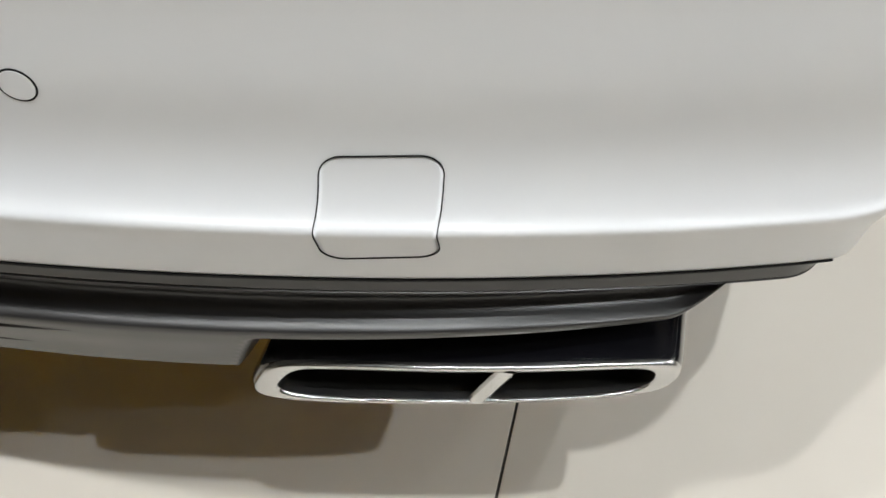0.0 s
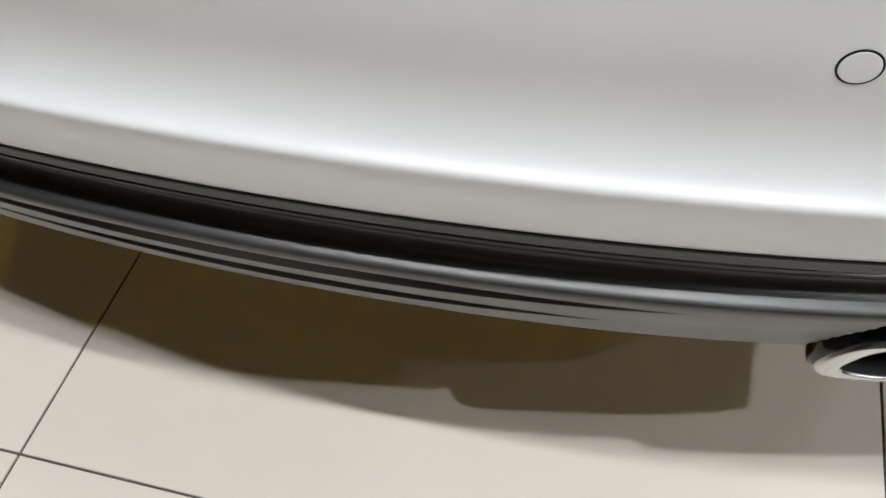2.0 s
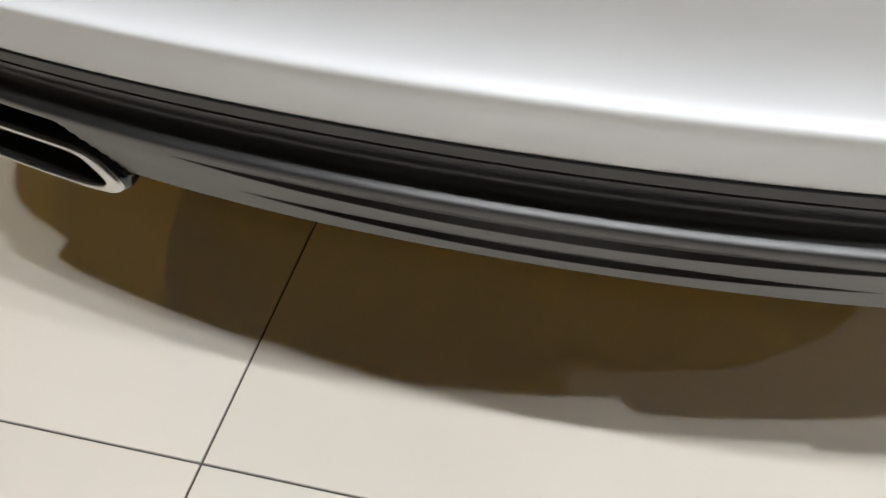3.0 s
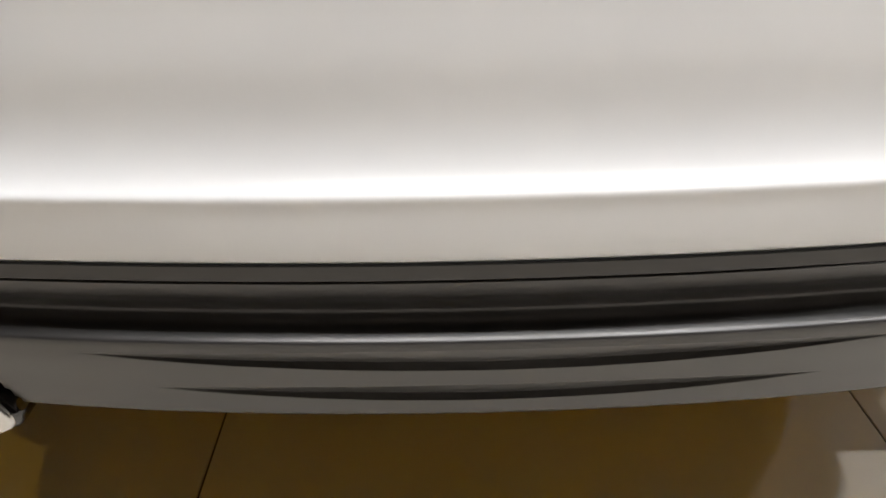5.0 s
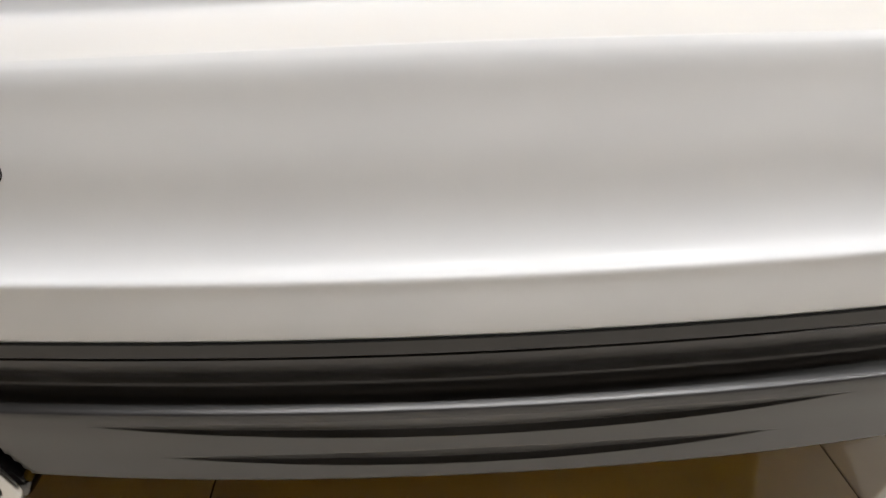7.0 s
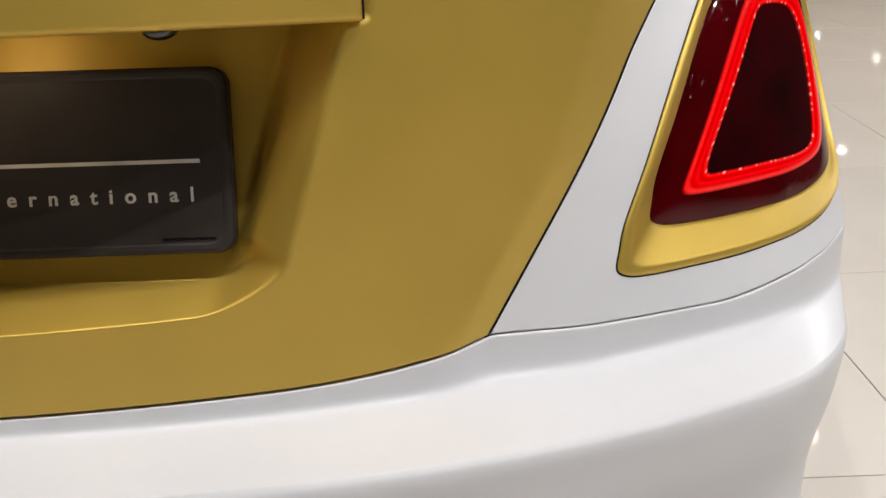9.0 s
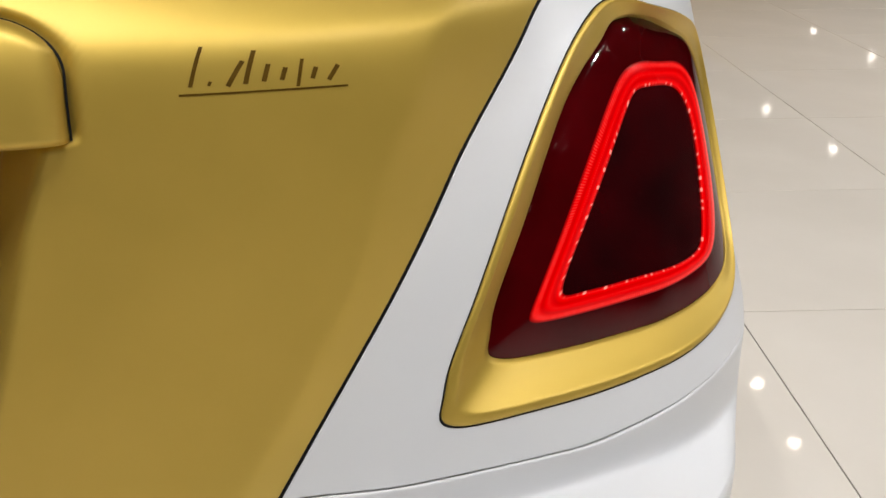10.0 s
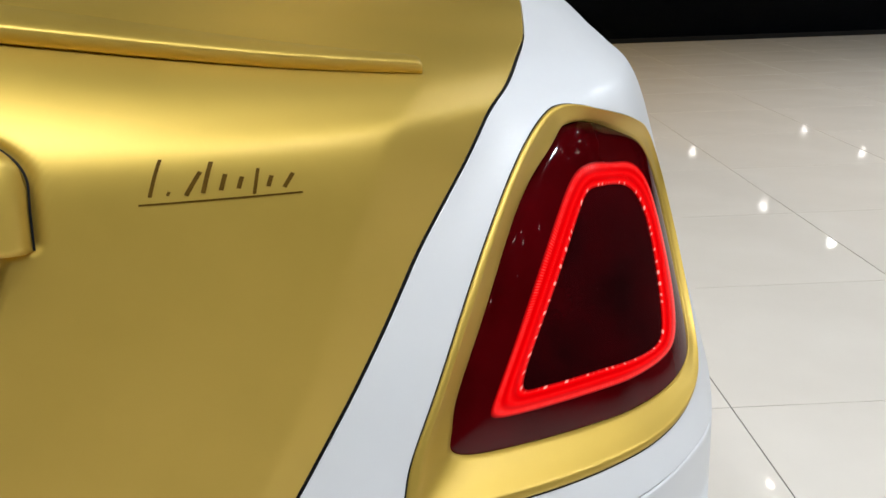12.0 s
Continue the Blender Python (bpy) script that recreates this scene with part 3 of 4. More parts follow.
def diffuser():
    t = np.array(DIFF)
    knots = np.r_[np.linspace(0, 11, 170), np.linspace(11.03, 14, 190), np.linspace(14.05, 16, 30)]
    soft = smooth_step((knots - 3.6) / 0.8) * (1 - smooth_step((knots - 13.2) / 0.6))
    q = np.zeros((len(knots), 3))
    for off in np.linspace(-2, 2, 17):
        share = math.exp(-off * off / 2)
        q += share * np.stack([np.interp(knots + 0.26 * off * soft, range(len(t)), t[:, c]) for c in range(3)], -1)
    q /= sum(math.exp(-off * off / 2) for off in np.linspace(-2, 2, 17))
    us = np.linspace(-1.1, 1.1, 561)
    U, K = np.meshgrid(us, knots)
    Q = np.broadcast_to(q[:, None, :], (len(knots), len(us), 3))
    x, y = plan(U, Q[..., 1], 0.222, 0.29, 0.66, 0.06, 82.0)
    z = Q[..., 0] + Q[..., 2] * np.minimum(np.abs(x), 0.72) ** 4
    # below the lip the panel runs out before the corner
    taper = smooth_step((np.abs(U) - 0.595) / 0.07) * smooth_step((K - 3) / 1.0)
    z = z + (0.4385 - 0.25 * np.minimum(np.abs(x), 0.72) ** 4 - z) * taper
    y = y + 0.02 * taper
    # two slim lens-shaped slots
    for zc, half, cx, h in ((0.378, 0.262, -0.003, 0.0100), (0.344, 0.220, -0.004, 0.0085)):
        e = np.clip(1 - ((x - cx) / half) ** 2, 0, None)
        r = (z - zc - 0.004 * (1 - e)) / (h * e + 1e-5)
        prof = np.where((r > -1) & (r < 1), np.where(r < -0.45, (r + 1) / 0.55, (1 - r) / 1.45), 0) * (e > 0)
        y = y + 0.0048 * np.minimum(1, e * 1.2) * prof
    # pockets for the tail pipes
    ax = np.where(x < 0, PIPE_SHIFT - x, x)
    inside = smooth_step((ax - 0.358 + (0.375 - z) * 0.45) / 0.016) * smooth_step((0.386 - Q[..., 0]) / 0.012) * (1 - smooth_step((ax - 0.615) / 0.02))
    y = y + 0.09 * inside
    p = np.stack([x, y, z], -1)
    return panel("rear_diffuser", p, BLACK, car, "dark satin black rear diffuser", fold=0.02, roll=0.0006, flip=True)


diffuser()

# black joint along the bumper's lower edge
us_ = np.linspace(-0.69, 0.69, 281)
edge = bumper(us_, np.zeros(281))
mesh_object("lower_joint", np.array([edge + np.array(o) for o in ((0, -0.0005, 0.0006), (0, -0.0007, -0.0004), (0, -0.0003, -0.0014), (0, 0.008, -0.0014))]).reshape(-1, 3), grid_faces(4, 281, flip=True), GAP, car, "black rubber joint strip")

# ---- tail pipes ----
PIPE = [(0.3440, 0.302), (0.3490, 0.318), (0.3620, 0.3335), (0.3850, 0.338), (0.5000, 0.3400), (0.5900, 0.3425), (0.6080, 0.338), (0.6120, 0.325), (0.6050, 0.312), (0.5850, 0.304), (0.5000, 0.2955), (0.4200, 0.2915), (0.3600, 0.2935)]


def pipe_y(x, z):
    return 0.080 + 0.19 * (x - 0.358) + 0.32 * np.clip(x - 0.45, 0, None) ** 2 - 0.12 * (z - 0.33)


def tail_pipe(side):
    top = new("tail_pipe")
    top.parent = car
    top.location.x = PIPE_SHIFT if side < 0 else 0
    tagged(top, "wide twin-chamber tail pipe with a chrome rim")
    outer = loop_spline(PIPE, 120)
    c = outer.mean(0)

    hole = (outer - c) * np.array([0.885, 0.80]) + c + np.array([0.0, -0.0012])

    def ring(f, depth):
        """f: 0 on the outer edge, 1 on the edge of the bore."""
        if f < 0:
            f = f * (1 - 0.75 * smooth_step((outer[:, :1] - 0.55) / 0.05))
        o = outer + (hole - outer) * f
        return np.stack([side * o[:, 0], pipe_y(o[:, 0], o[:, 1]) + depth, o[:, 1]], 1)

    def loft(name, rings, mat, label):
        p = np.array(rings)
        return mesh_object(name, p.reshape(-1, 3), grid_faces(len(rings), len(outer), close=True, flip=side > 0), mat, top, label)

    loft("pipe_shell", [ring(-0.35, 0.16), ring(-0.35, 0.014), ring(-0.28, 0.008), ring(-0.06, 0.0045)], GLOSS, "gloss black outer shell")
    loft("chrome_rim", [ring(-0.06, 0.0045), ring(0.0, 0.0018), ring(0.1, 0.0004), ring(0.25, 0.0), ring(0.85, 0.0004), ring(0.96, 0.0012), ring(1.0, 0.003)], CHROME, "chrome rim")
    loft("pipe_bore", [ring(1.0, 0.003), ring(1.03, 0.02), ring(1.05, 0.14), ring(1.6, 0.141)], BORE_BLACK, "black bore")
    # slanted bar between the two chambers
    bm = bmesh.new()
    a, b = (0.506, 0.335), (0.486, 0.297)
    vs_ = []
    for (x, z) in (a, b):
        for dx, dy in ((-0.006, 0.002), (-0.004, 0.0), (0.004, 0.0), (0.006, 0.002), (0.005, 0.06), (-0.005, 0.06)):
            vs_.append(bm.verts.new((side * (x + dx), float(pipe_y(x, z)) + dy, z)))
    for k in range(6):
        bm.faces.new((vs_[k], vs_[(k + 1) % 6], vs_[6 + (k + 1) % 6], vs_[6 + k]))
    bmesh.ops.recalc_face_normals(bm, faces=bm.faces)
    part("divider", bm, CHROME, top, "chrome divider")


tail_pipe(1), tail_pipe(-1)

# ---- tail lights ----
LED_OUT = [(0.614, 0.766), (0.612, 0.757), (0.625, 0.7535), (0.649, 0.7525), (0.702, 0.752), (0.765, 0.754), (0.790, 0.761), (0.800, 0.777), (0.804, 0.805), (0.800, 0.85), (0.790, 0.878), (0.766, 0.896), (0.732, 0.903), (0.701, 0.907), (0.689, 0.904), (0.680, 0.895), (0.657, 0.853), (0.627, 0.792)]
LED_IN = [(0.638, 0.778), (0.637, 0.769), (0.649, 0.767), (0.665, 0.7665), (0.703, 0.766), (0.760, 0.766), (0.770, 0.771), (0.774, 0.782), (0.776, 0.800), (0.776, 0.838), (0.769, 0.864), (0.753, 0.880), (0.729, 0.887), (0.707, 0.889), (0.698, 0.888), (0.691, 0.880), (0.669, 0.838), (0.646, 0.795)]


def tail_light(side):
    top = new("tail_light")
    top.parent = car
    tagged(top, "lit red tail light in a satin gold frame")
    n = 320

    def resample(o):
        c = np.array([0.70, 0.82])
        o = loop_spline(o, 1200)
        a = np.arctan2(o[:, 1] - c[1], o[:, 0] - c[0])
        k = np.argsort(a)
        want = np.linspace(-np.pi, np.pi, n, endpoint=False)
        return np.stack([np.interp(want, a[k], o[k, j], period=2 * np.pi) for j in (0, 1)], 1)

    bez, red, lo, li = resample(BEZEL), resample(RED), resample(LED_OUT), resample(LED_IN)

    def shallow(o, depth):
        """Towards the flank the frame and lens lie nearly flush."""
        return np.where(depth > 0, depth * (1 - 0.8 * smooth_step((o[:, 0] - 0.73) / 0.10)) , depth)

    def ring(o, depth):
        depth = np.full(n, depth)
        depth = np.where(depth > 0, depth * (1 - 0.35 * smooth_step((o[:, 1] - 0.885) / 0.05)), depth)
        q = lifted(upper, o[:, 0], o[:, 1], -shallow(o, depth))
        q[:, 0] *= side
        return q

    def loft(name, rings, mat, label):
        p = np.array(rings)
        ob = mesh_object(name, p.reshape(-1, 3), grid_faces(len(rings), n, close=True, flip=side < 0), mat, top, label)
        return ob

    mixed = lambda f: bez + (red - bez) * f
    c = bez.mean(0)
    wide = c + (bez - c) * 1.008
    loft("gap_line", [ring(wide, 0.004), ring(wide, -0.0004), ring(bez, -0.0004), ring(bez, 0.004)], GAP, "black gap round the frame")
    loft("gold_frame", [ring(bez, 0.006), ring(bez, -0.0004), ring(mixed(0.03), -0.0016), ring(mixed(0.08), -0.0022), ring(mixed(0.18), -0.0025), ring(mixed(0.21), -0.0022), ring(mixed(0.25), -0.0016), ring(mixed(0.31), 0.0002), ring(mixed(0.6), 0.0066), ring(mixed(0.9), 0.0126), ring(mixed(1.0), 0.0145), ring(mixed(1.0), 0.07)], GOLD, "satin gold frame")
    cl = np.array([0.70, 0.82])
    deep = lambda f: 0.0158 - 0.0045 * (1 - f ** 6)
    mid = (lo + li) / 2

    def lens_ring(o):
        rel = np.linalg.norm(o - cl, axis=1) / np.linalg.norm(red - cl, axis=1)
        q = lifted(upper, o[:, 0], o[:, 1], -shallow(o, deep(rel)) * (1 - 0.2 * smooth_step((o[:, 1] - 0.885) / 0.05)) - 0.002 * smooth_step((o[:, 1] - 0.885) / 0.05))
        q[:, 0] *= side
        return q

    loft("red_lens", [ring(mixed(0.99), 0.03)] + [lens_ring(mid + (red - mid) * f) for f in (0.998, 0.97, 0.93, 0.88, 0.82, 0.75, 0.65, 0.5, 0.3, 0.15, 0.0)], LENS, "dark red glossy lens")
    loft("inner_lens", [lens_ring(cl + (mid - cl) * f) for f in (1.0, 0.9, 0.8, 0.7, 0.6, 0.5, 0.4, 0.3, 0.2, 0.1, 0.002)], INNER_RED, "darker red inner lens")
    fr = np.linspace(0, 1, 9)
    base = [li + (lo - li) * f for f in fr]
    p = []
    for f, o in zip(fr, base):
        q = ring(o, 0.0)
        rel = np.linalg.norm(o - cl, axis=1) / (np.linalg.norm(red - cl, axis=1) + 1e-9)
        p.append(lifted(upper, o[:, 0], o[:, 1], -(shallow(o, deep(rel)) - 0.0006 - 0.0012 * math.sin(math.pi * f))) * np.array([side, 1, 1]))
    p = np.array(p)
    strip = mesh_object("led_strip", p.reshape(-1, 3), grid_faces(9, n, close=True, flip=side < 0), LED, top, "glowing red light guide")
    far = np.r_[0, np.cumsum(np.linalg.norm(np.roll(mid, -1, 0) - mid, axis=1))]
    far = far / far[-1]
    uvs = strip.data.uv_layers.new(name="UVMap")
    for poly in strip.data.polygons:
        cols = [strip.data.loops[l].vertex_index % n for l in poly.loop_indices]
        for l, cc in zip(poly.loop_indices, cols):
            r = strip.data.loops[l].vertex_index // n
            uvs.data[l].uv = (far[n if cc == 0 and n - 1 in cols else cc], r / 8)


tail_light(1), tail_light(-1)


# ---- boot lid fittings ----
def boot_handle():
    s, w = np.linspace(-1, 1, 201), np.linspace(0, 1, 40)
    S, Wg = np.meshgrid(s, w)
    x = S * 0.362
    endr = np.clip((np.abs(x) - (0.362 - 0.035)) / 0.035, 0, 1)
    vtop = 0.984 - 0.035 * (1 - np.sqrt(1 - endr**2))
    vlow = 0.9275 - 0.0095 * (x / 0.362) ** 2
    v = vlow + Wg * (vtop - vlow)
    d = np.minimum(np.minimum((vtop - v), 0.362 - np.abs(x)), 0.014) / 0.014
    d2 = np.clip((v - vlow) / 0.003, 0, 1)
    out = 0.014 * np.sqrt(1 - (1 - d) ** 2) * np.sqrt(1 - (1 - d2) ** 2 * 0.5) - 0.001
    p = lifted(upper, x, v, out)
    low = p[0] + np.array([0, 0.045, 0.002])
    low2 = p[0] + np.array([0, 0.0015, -0.0008])
    p = np.concatenate([low[None], low2[None], p], 0)
    return mesh_object("boot_handle", p.reshape(-1, 3), grid_faces(len(p), 201), GOLD, lid, "satin gold boot handle bar")


bar = boot_handle()
a = np.linspace(0, np.pi / 2, 16)
corner = np.stack([0.327 + 0.0358 * np.cos(a), 0.949 + 0.0358 * np.sin(a)], 1)
around = np.vstack([[(0.3628, v) for v in np.linspace(0.918, 0.948, 8)], corner, [(x, 0.9848) for x in np.linspace(0.32, 0, 40)]])
around = np.vstack([around, (around * np.array([-1, 1]))[-2::-1]])
# dark band painted for the soft shadow round the handle
band("handle_shadow", upper, around, 0.0012, -0.0004, GAP, bar, "dark band for the shadow round the handle", closed=False)


def spoiler():
    e = np.linspace(-1, 1, 241)
    us = 0.569 * np.sin(e * np.pi / 2)
    tip = np.sqrt(np.clip(1 - (np.abs(us) / 0.5692) ** 220, 0, 1))
    f = tip * (1 - 0.28 * (np.abs(us) / 0.568) ** 3)
    low = 1.0295 - 0.020 * (np.abs(us) / 0.568) ** 4
    wide = 1 - 0.35 * (np.abs(us) / 0.568) ** 4
    rows = []
    for dv, out in ((0.008, -0.003), (0.0025, -0.002), (0.0006, 0.0002), (0.0, 0.002), (-0.0003, 0.005), (-0.0004, 0.0090), (-0.0002, 0.0115), (0.0004, 0.0126), (0.0016, 0.0131), (0.0040, 0.0128), (0.009, 0.0112), (0.015, 0.0082), (0.023, 0.0042), (0.032, -0.002)):
        rows.append(lifted(upper, us, low + dv * wide * (0.5 + 0.5 * tip), np.where(out > 0, out * f, out)))
    p = np.array(rows)
    return mesh_object("spoiler_lip", p.reshape(-1, 3), grid_faces(len(rows), len(us)), GOLD, lid, "satin gold spoiler lip")


spoiler()

bm = bmesh.new()
bmesh.ops.create_uvsphere(bm, u_segments=20, v_segments=10, radius=0.012, matrix=Matrix.Translation((0.234, 0.135, 0.916)) @ Matrix.Diagonal((1, 1.2, 0.6, 1)))
part("reversing_camera", bm, GLOSS, lid, "small black reversing camera", True)

WARM_LENS = glowing("plate_lamp_glow", (1.0, 0.86, 0.62), 5)
for sx in (-0.105, 0.105):
    bm = bmesh.new()
    box(bm, sx - 0.018, sx + 0.018, 0.094, 0.108, 0.9165, 0.930, 0.002)
    part("plate_lamp", bm, WARM_LENS, lid, "small lit number-plate lamp")
    data = bpy.data.lights.new("plate_light", "AREA")
    data.energy, data.shape, data.size, data.size_y, data.color = 0.02, "RECTANGLE", 0.032, 0.012, (1.0, 0.86, 0.62)
    new("plate_light", data).matrix_world = look((sx, 0.101, 0.9155), (sx, 0.125, 0.80))

# dark strip that puts shade into the joint between boot lid and quarter panel
for side in (-1, 1):
    vs_ = np.linspace(0.673, 1.045, 140)
    rows = [lifted(upper, gap_half(vs_) + f * gap_width(vs_), vs_, np.full(140, lift)) * np.array([side, 1, 1]) for f, lift in ((-0.98, -0.008), (-0.98, -0.0010), (0.98, -0.0010), (0.98, -0.008))]
    mesh_object("joint_shade", np.array(rows).reshape(-1, 3), grid_faces(4, 140), GAP, car, "dark strip for the shade in the boot joint")

# number plate on its holder
UPV = Vector((0, 0.036, 0.122)).normalized()
PM = Matrix.Translation((0, 0.126, 0.764)) @ Matrix(((1, 0, 0, 0), (0, UPV.y, -UPV.z, 0), (0, UPV.z, UPV.y, 0), (0, 0, 0, 1)))
plate = new("number_plate")
plate.parent, plate.matrix_basis = car, PM
tagged(plate, "black dealer plate with pale lettering")


def plate_slab():
    o = rounded(-0.266, 0.266, 0.0, 0.127, 0.012, 8)
    bm = bmesh.new()
    rings = []
    for shrink, z in ((0, -0.014), (0, -0.003), (0.0012, -0.0006), (0.0035, 0.0), (0.006, -0.0004), (0.0075, -0.0012)):
        k = np.array([(0.266 - shrink) / 0.266, (0.0635 - shrink) / 0.0635])
        rings.append([bm.verts.new((x * k[0], (y - 0.0635) * k[1] + 0.0635, z)) for x, y in o])
    for a, b in zip(rings, rings[1:]):
        for i in range(len(a)):
            j = (i + 1) % len(a)
            bm.faces.new((a[i], a[j], b[j], b[i]))
    bm.faces.new(rings[-1])
    bm.faces.new(rings[0][::-1])
    return part("plate_board", bm, PLATE, plate, "black plate in a black holder", False)


plate_slab()


def bars(name, spans, mat, label, parent):
    for x0, x1, y0, y1 in spans:
        bm = bmesh.new()
        box(bm, x0, x1, y0, y1, -0.0013, -0.0005)
        part(name, bm, mat, parent, label)


bars("plate_line", [(-0.245, 0.245, 0.0625, 0.0652)], LETTER, "thin pale line", plate)
bars("logo_bar", [(-0.245 + 0.0396 * k + o, -0.245 + 0.0396 * k + o + 0.0075, 0.0720, 0.0975) for k in range(8) for o in (0.002, 0.0175)], LETTER, "pale block of the maker's mark", plate)
bars("plate_clip", [(s * 0.235 - 0.018, s * 0.235 + 0.018, 0.010, 0.0113) for s in (-1, 1)], GLOSS, "black holder clip", plate)
text = bpy.data.curves.new("lettering", "FONT")
text.body, text.size, text.space_character, text.extrude, text.offset = "international", 0.0140, 2.12, 0.0003, 0.0003
text.materials.append(LETTER)
word = new("lettering", text)
word.parent, word.location = plate, (0.0745, 0.0365, -0.0006)
tagged(word, "pale spaced lettering")


# signature reduced to plain strokes
def stroke(u0, v0, u1, v1, width):
    n = 12
    uv = np.stack([np.linspace(u0, u1, n), np.linspace(v0, v1, n)], 1)
    band("ink_bar", upper, uv, width, 0.0003, INK, lid, "plain brown ink bar", closed=False)


stroke(0.4115, 0.9335, 0.4950, 0.9265, 0.0011)
for u0, v0, u1, v1, wd in ((0.417, 0.937, 0.4225, 0.959, 0.0032), (0.4255, 0.9365, 0.4265, 0.9385, 0.0025), (0.4345, 0.9350, 0.4420, 0.9475, 0.004), (0.4430, 0.9350, 0.4475, 0.9530, 0.004), (0.4520, 0.9350, 0.4545, 0.9440, 0.004),
                           (0.4610, 0.9345, 0.4630, 0.9410, 0.004), (0.4690, 0.9300, 0.4715, 0.9445, 0.003), (0.4765, 0.9330, 0.4785, 0.9390, 0.004), (0.4850, 0.9310, 0.4900, 0.9385, 0.004)):
    stroke(u0, v0, u1, v1, 0.6 * wd)


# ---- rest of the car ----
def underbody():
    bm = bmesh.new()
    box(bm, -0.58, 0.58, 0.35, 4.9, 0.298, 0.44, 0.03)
    # lower box added to keep side light from under the car
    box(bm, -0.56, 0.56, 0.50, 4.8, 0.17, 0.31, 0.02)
    return part("underbody", bm, AMBER_BOUNCE, car, "unseen underbody, amber to tint the shadow below")


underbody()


def loft_rows(rows, s_):
    return np.array([np.stack([s_ * w, np.full_like(s_, y) - 0.03 * s_**2, h - (h - e) * np.abs(s_) ** 4], -1) for y, h, e, w in rows])


def upper_body():
    """Plain closing forms of the car ahead of the boot."""
    s_ = np.linspace(-1, 1, 41)
    panel("rear_window", loft_rows([(0.98, 1.10, 1.02, 0.60), (1.2, 1.19, 1.12, 0.60), (1.5, 1.30, 1.24, 0.58), (1.85, 1.41, 1.35, 0.55)], s_), GLASS, car, "dark sloping rear window")
    panel("roof", loft_rows([(1.85, 1.41, 1.35, 0.56), (2.2, 1.48, 1.42, 0.56), (2.6, 1.507, 1.44, 0.56), (2.95, 1.47, 1.41, 0.56)], s_), WHITE, car, "white roof")
    panel("windscreen", loft_rows([(2.95, 1.47, 1.41, 0.56), (3.2, 1.34, 1.28, 0.60), (3.5, 1.15, 1.08, 0.66)], s_), GLASS, car, "dark windscreen")
    panel("bonnet", loft_rows([(3.5, 1.12, 1.00, 0.84), (4.0, 1.08, 0.97, 0.84), (4.6, 1.04, 0.92, 0.82), (5.0, 0.96, 0.85, 0.78), (5.22, 0.80, 0.72, 0.72), (5.25, 0.35, 0.33, 0.68)], s_), WHITE, car, "white bonnet and nose")
    for side in (-1, 1):
        rows = []
        for f in np.linspace(0, 1, 8):
            y = np.linspace(0.98, 3.5, 30)
            top_z = np.interp(y, [0.98, 1.85, 2.6, 2.95, 3.5], [1.03, 1.35, 1.44, 1.41, 1.08])
            x_top = np.interp(y, [0.98, 1.85, 2.95, 3.5], [0.61, 0.56, 0.56, 0.66])
            rows.append(np.stack([side * (0.80 + (x_top - 0.80) * f), y, 0.96 + (top_z - 0.96) * f], -1))
        panel("side_window", np.array(rows), GLASS, car, "dark side window", flip=side < 0)
        # sill out of view, added to block side light under the car
        bm = bmesh.new()
        box(bm, min(side * 0.70, side * 0.82), max(side * 0.70, side * 0.82), 0.64, 4.9, 0.16, 0.52, 0.02)
        part("side_sill", bm, WHITE, car, "white side sill")


upper_body()
# unseen blocks added to stop side light reaching the floor below the car
for side in (-1, 1):
    bm = bmesh.new()
    edge_line = [(0.285, 0.44), (0.288, 0.35), (0.305, 0.29), (0.36, 0.242), (0.46, 0.205), (0.58, 0.175), (0.72, 0.16), (0.72, 0.46)]
    flanks = [[bm.verts.new((side * (x - 0.10 * max(0, 0.45 - y)), y, z)) for y, z in edge_line] for x in (0.56, 0.735)]
    for k in range(8):
        bm.faces.new((flanks[0][k], flanks[0][(k + 1) % 8], flanks[1][(k + 1) % 8], flanks[1][k]))
    bm.faces.new(flanks[0])
    bm.faces.new(flanks[1])
    bmesh.ops.recalc_face_normals(bm, faces=bm.faces)
    part("light_block", bm, GAP, car, "unseen black block that keeps side light out")
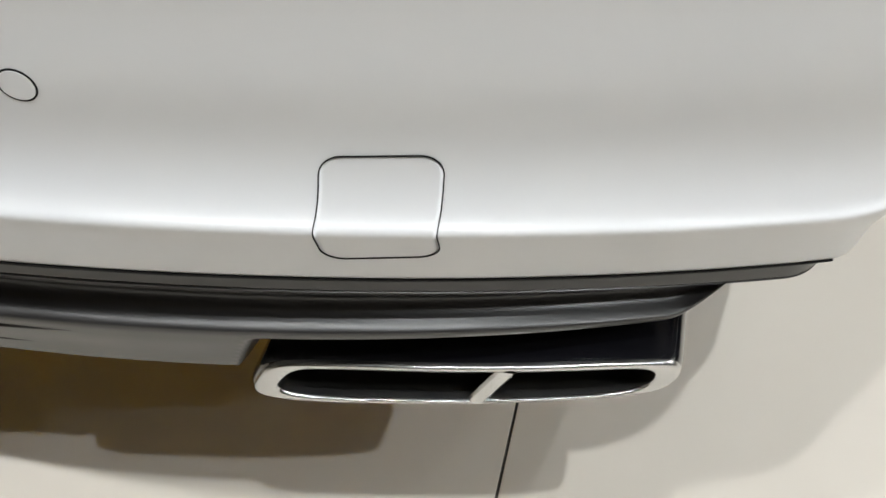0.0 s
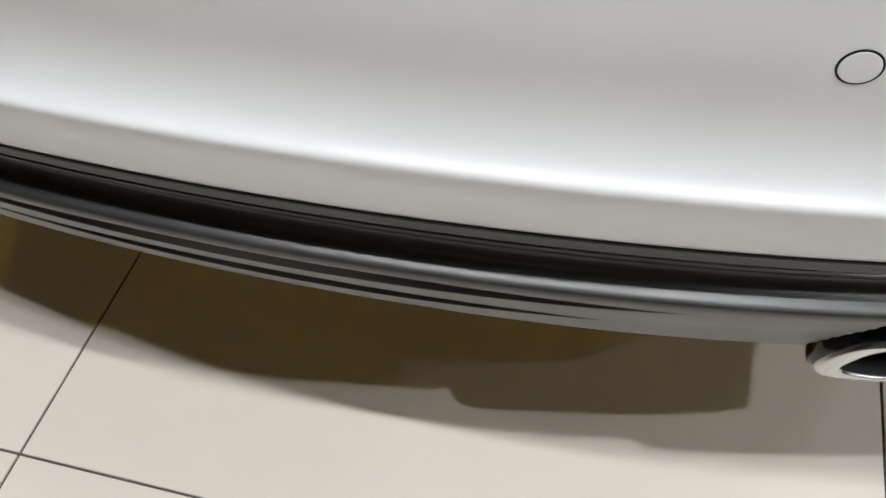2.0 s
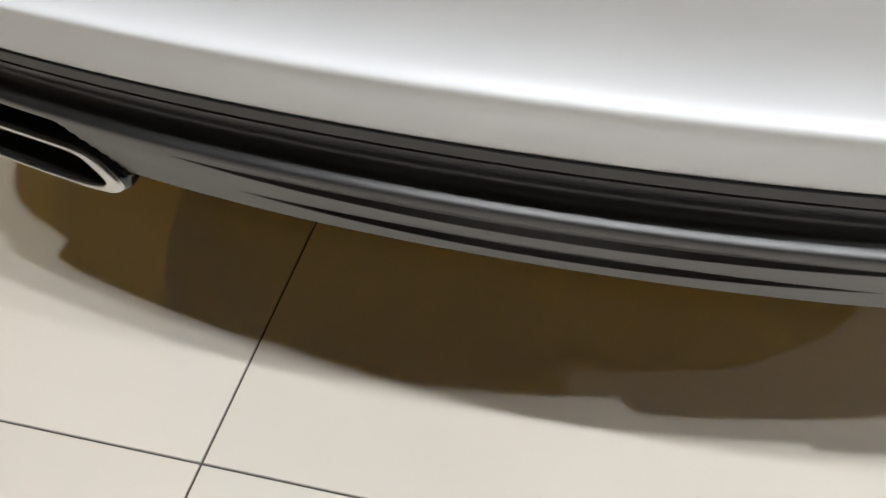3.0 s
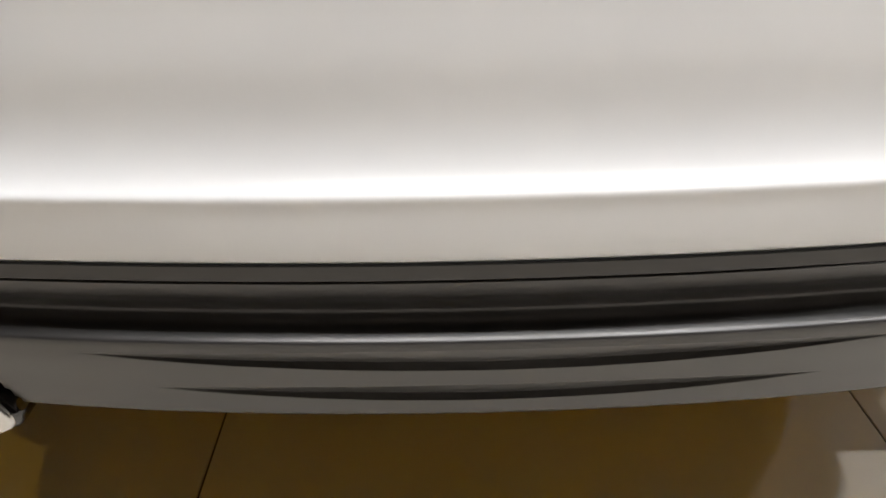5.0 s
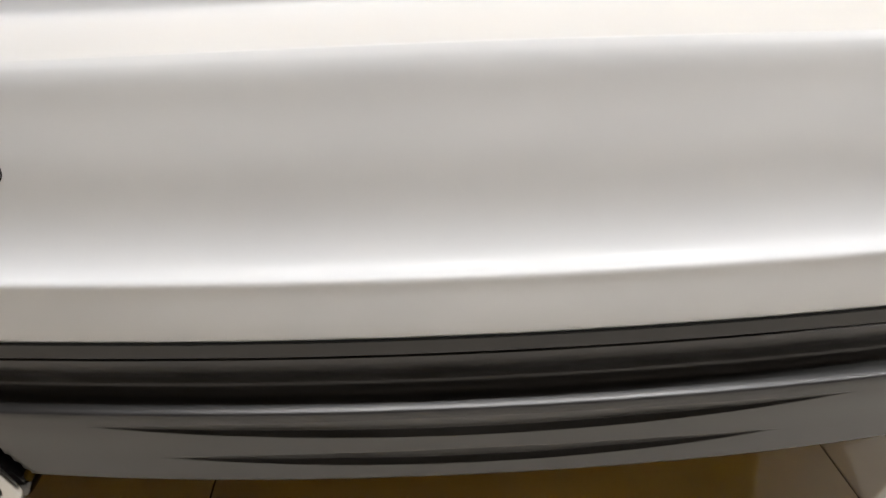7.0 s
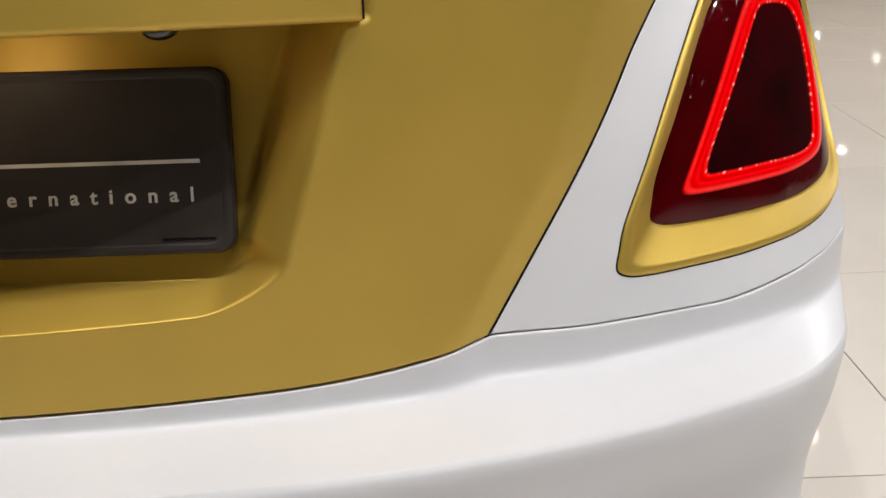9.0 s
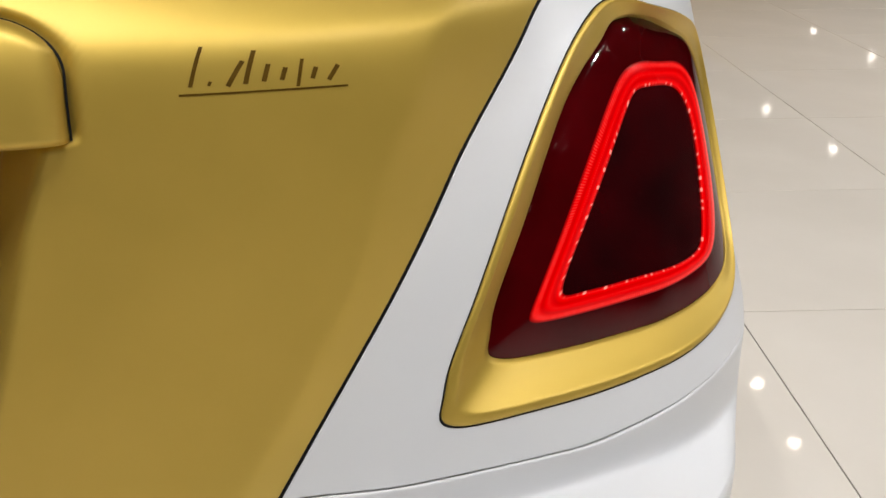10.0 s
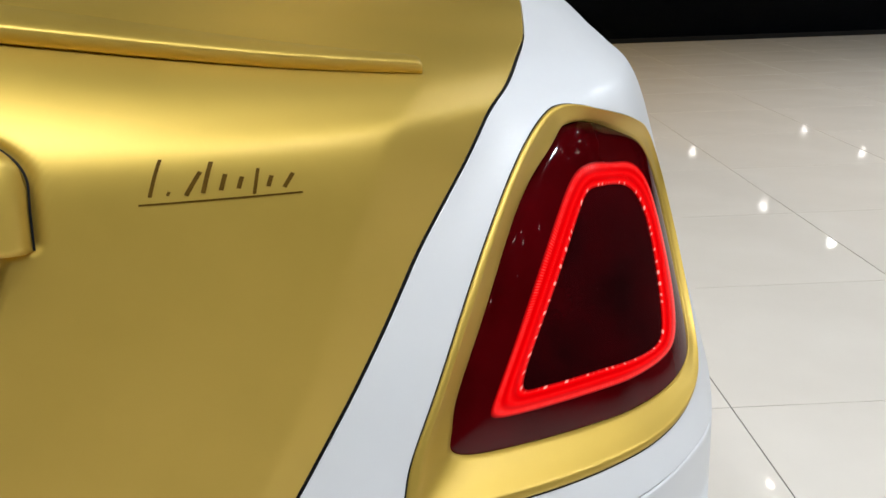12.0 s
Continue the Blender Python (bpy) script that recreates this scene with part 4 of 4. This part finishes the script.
for wx in (-0.66, 0.66):
    for wy in (1.10, 4.20):
        wheel = new("wheel")
        wheel.parent, wheel.location = car, (wx, wy, 0.365)
        for nm, r, d, mt in (("tyre", 0.365, 0.25, TYRE), ("rim", 0.27, 0.256, CHROME)):
            bm = bmesh.new()
            bmesh.ops.create_cone(bm, cap_ends=True, segments=48, radius1=r, radius2=r, depth=d, matrix=Matrix.Rotation(radians(90), 4, "Y"))
            bmesh.ops.bevel(bm, geom=[e for e in bm.edges if len(e.link_faces) == 2 and e.calc_face_angle() > 1], offset=0.03 if nm == "tyre" else 0.01, segments=3, affect="EDGES")
            part(nm, bm, mt, wheel)

# ---- floor, tile by tile ----
bm = bmesh.new()
box(bm, X0, X1, Y0, Y1, -0.12, -0.0025)
floor = tagged(part("floor", bm, JOINT, None), "polished pale tiles with thin dark joints", "floor", kind="structure")
TX, TY, SIZE = 0.489, 0.022, 0.8


def tile_mesh(w, d):
    bm = bmesh.new()
    box(bm, 0.0014, w - 0.0014, 0.0014, d - 0.0014, -0.008, 0.0, 0.0007)
    me = bpy.data.meshes.new("tile")
    bm.to_mesh(me)
    bm.free()
    me.materials.append(TILE)
    return me


whole = tile_mesh(SIZE, SIZE)
rest_v, rest_f = [], []
for i in range(-12, 20):
    for j in range(-10, 15):
        x, y = TX + i * SIZE, TY + j * SIZE
        xa, xb, ya, yb = max(x, X0), min(x + SIZE, X1), max(y, Y0), min(y + SIZE, Y1)
        if xb - xa < 0.02 or yb - ya < 0.02:
            continue
        if -6 <= i <= 8 and -4 <= j <= 12 and xb - xa > 0.799 and yb - ya > 0.799:
            t = new("tile", whole)
            t.parent, t.location = floor, (x, y, 0)
        else:
            k = len(rest_v)
            g = 0.0014
            rest_v += [(xa + g, ya + g, 0), (xb - g, ya + g, 0), (xb - g, yb - g, 0), (xa + g, yb - g, 0), (xa + g, ya + g, -0.008), (xb - g, ya + g, -0.008), (xb - g, yb - g, -0.008), (xa + g, yb - g, -0.008)]
            rest_f += [(k, k + 1, k + 2, k + 3), (k, k + 4, k + 5, k + 1), (k + 1, k + 5, k + 6, k + 2), (k + 2, k + 6, k + 7, k + 3), (k + 3, k + 7, k + 4, k)]
tagged(mesh_object("outer_tiles", rest_v, rest_f, TILE, floor, smooth=False), "pale polished tiles further off", kind="stuff")
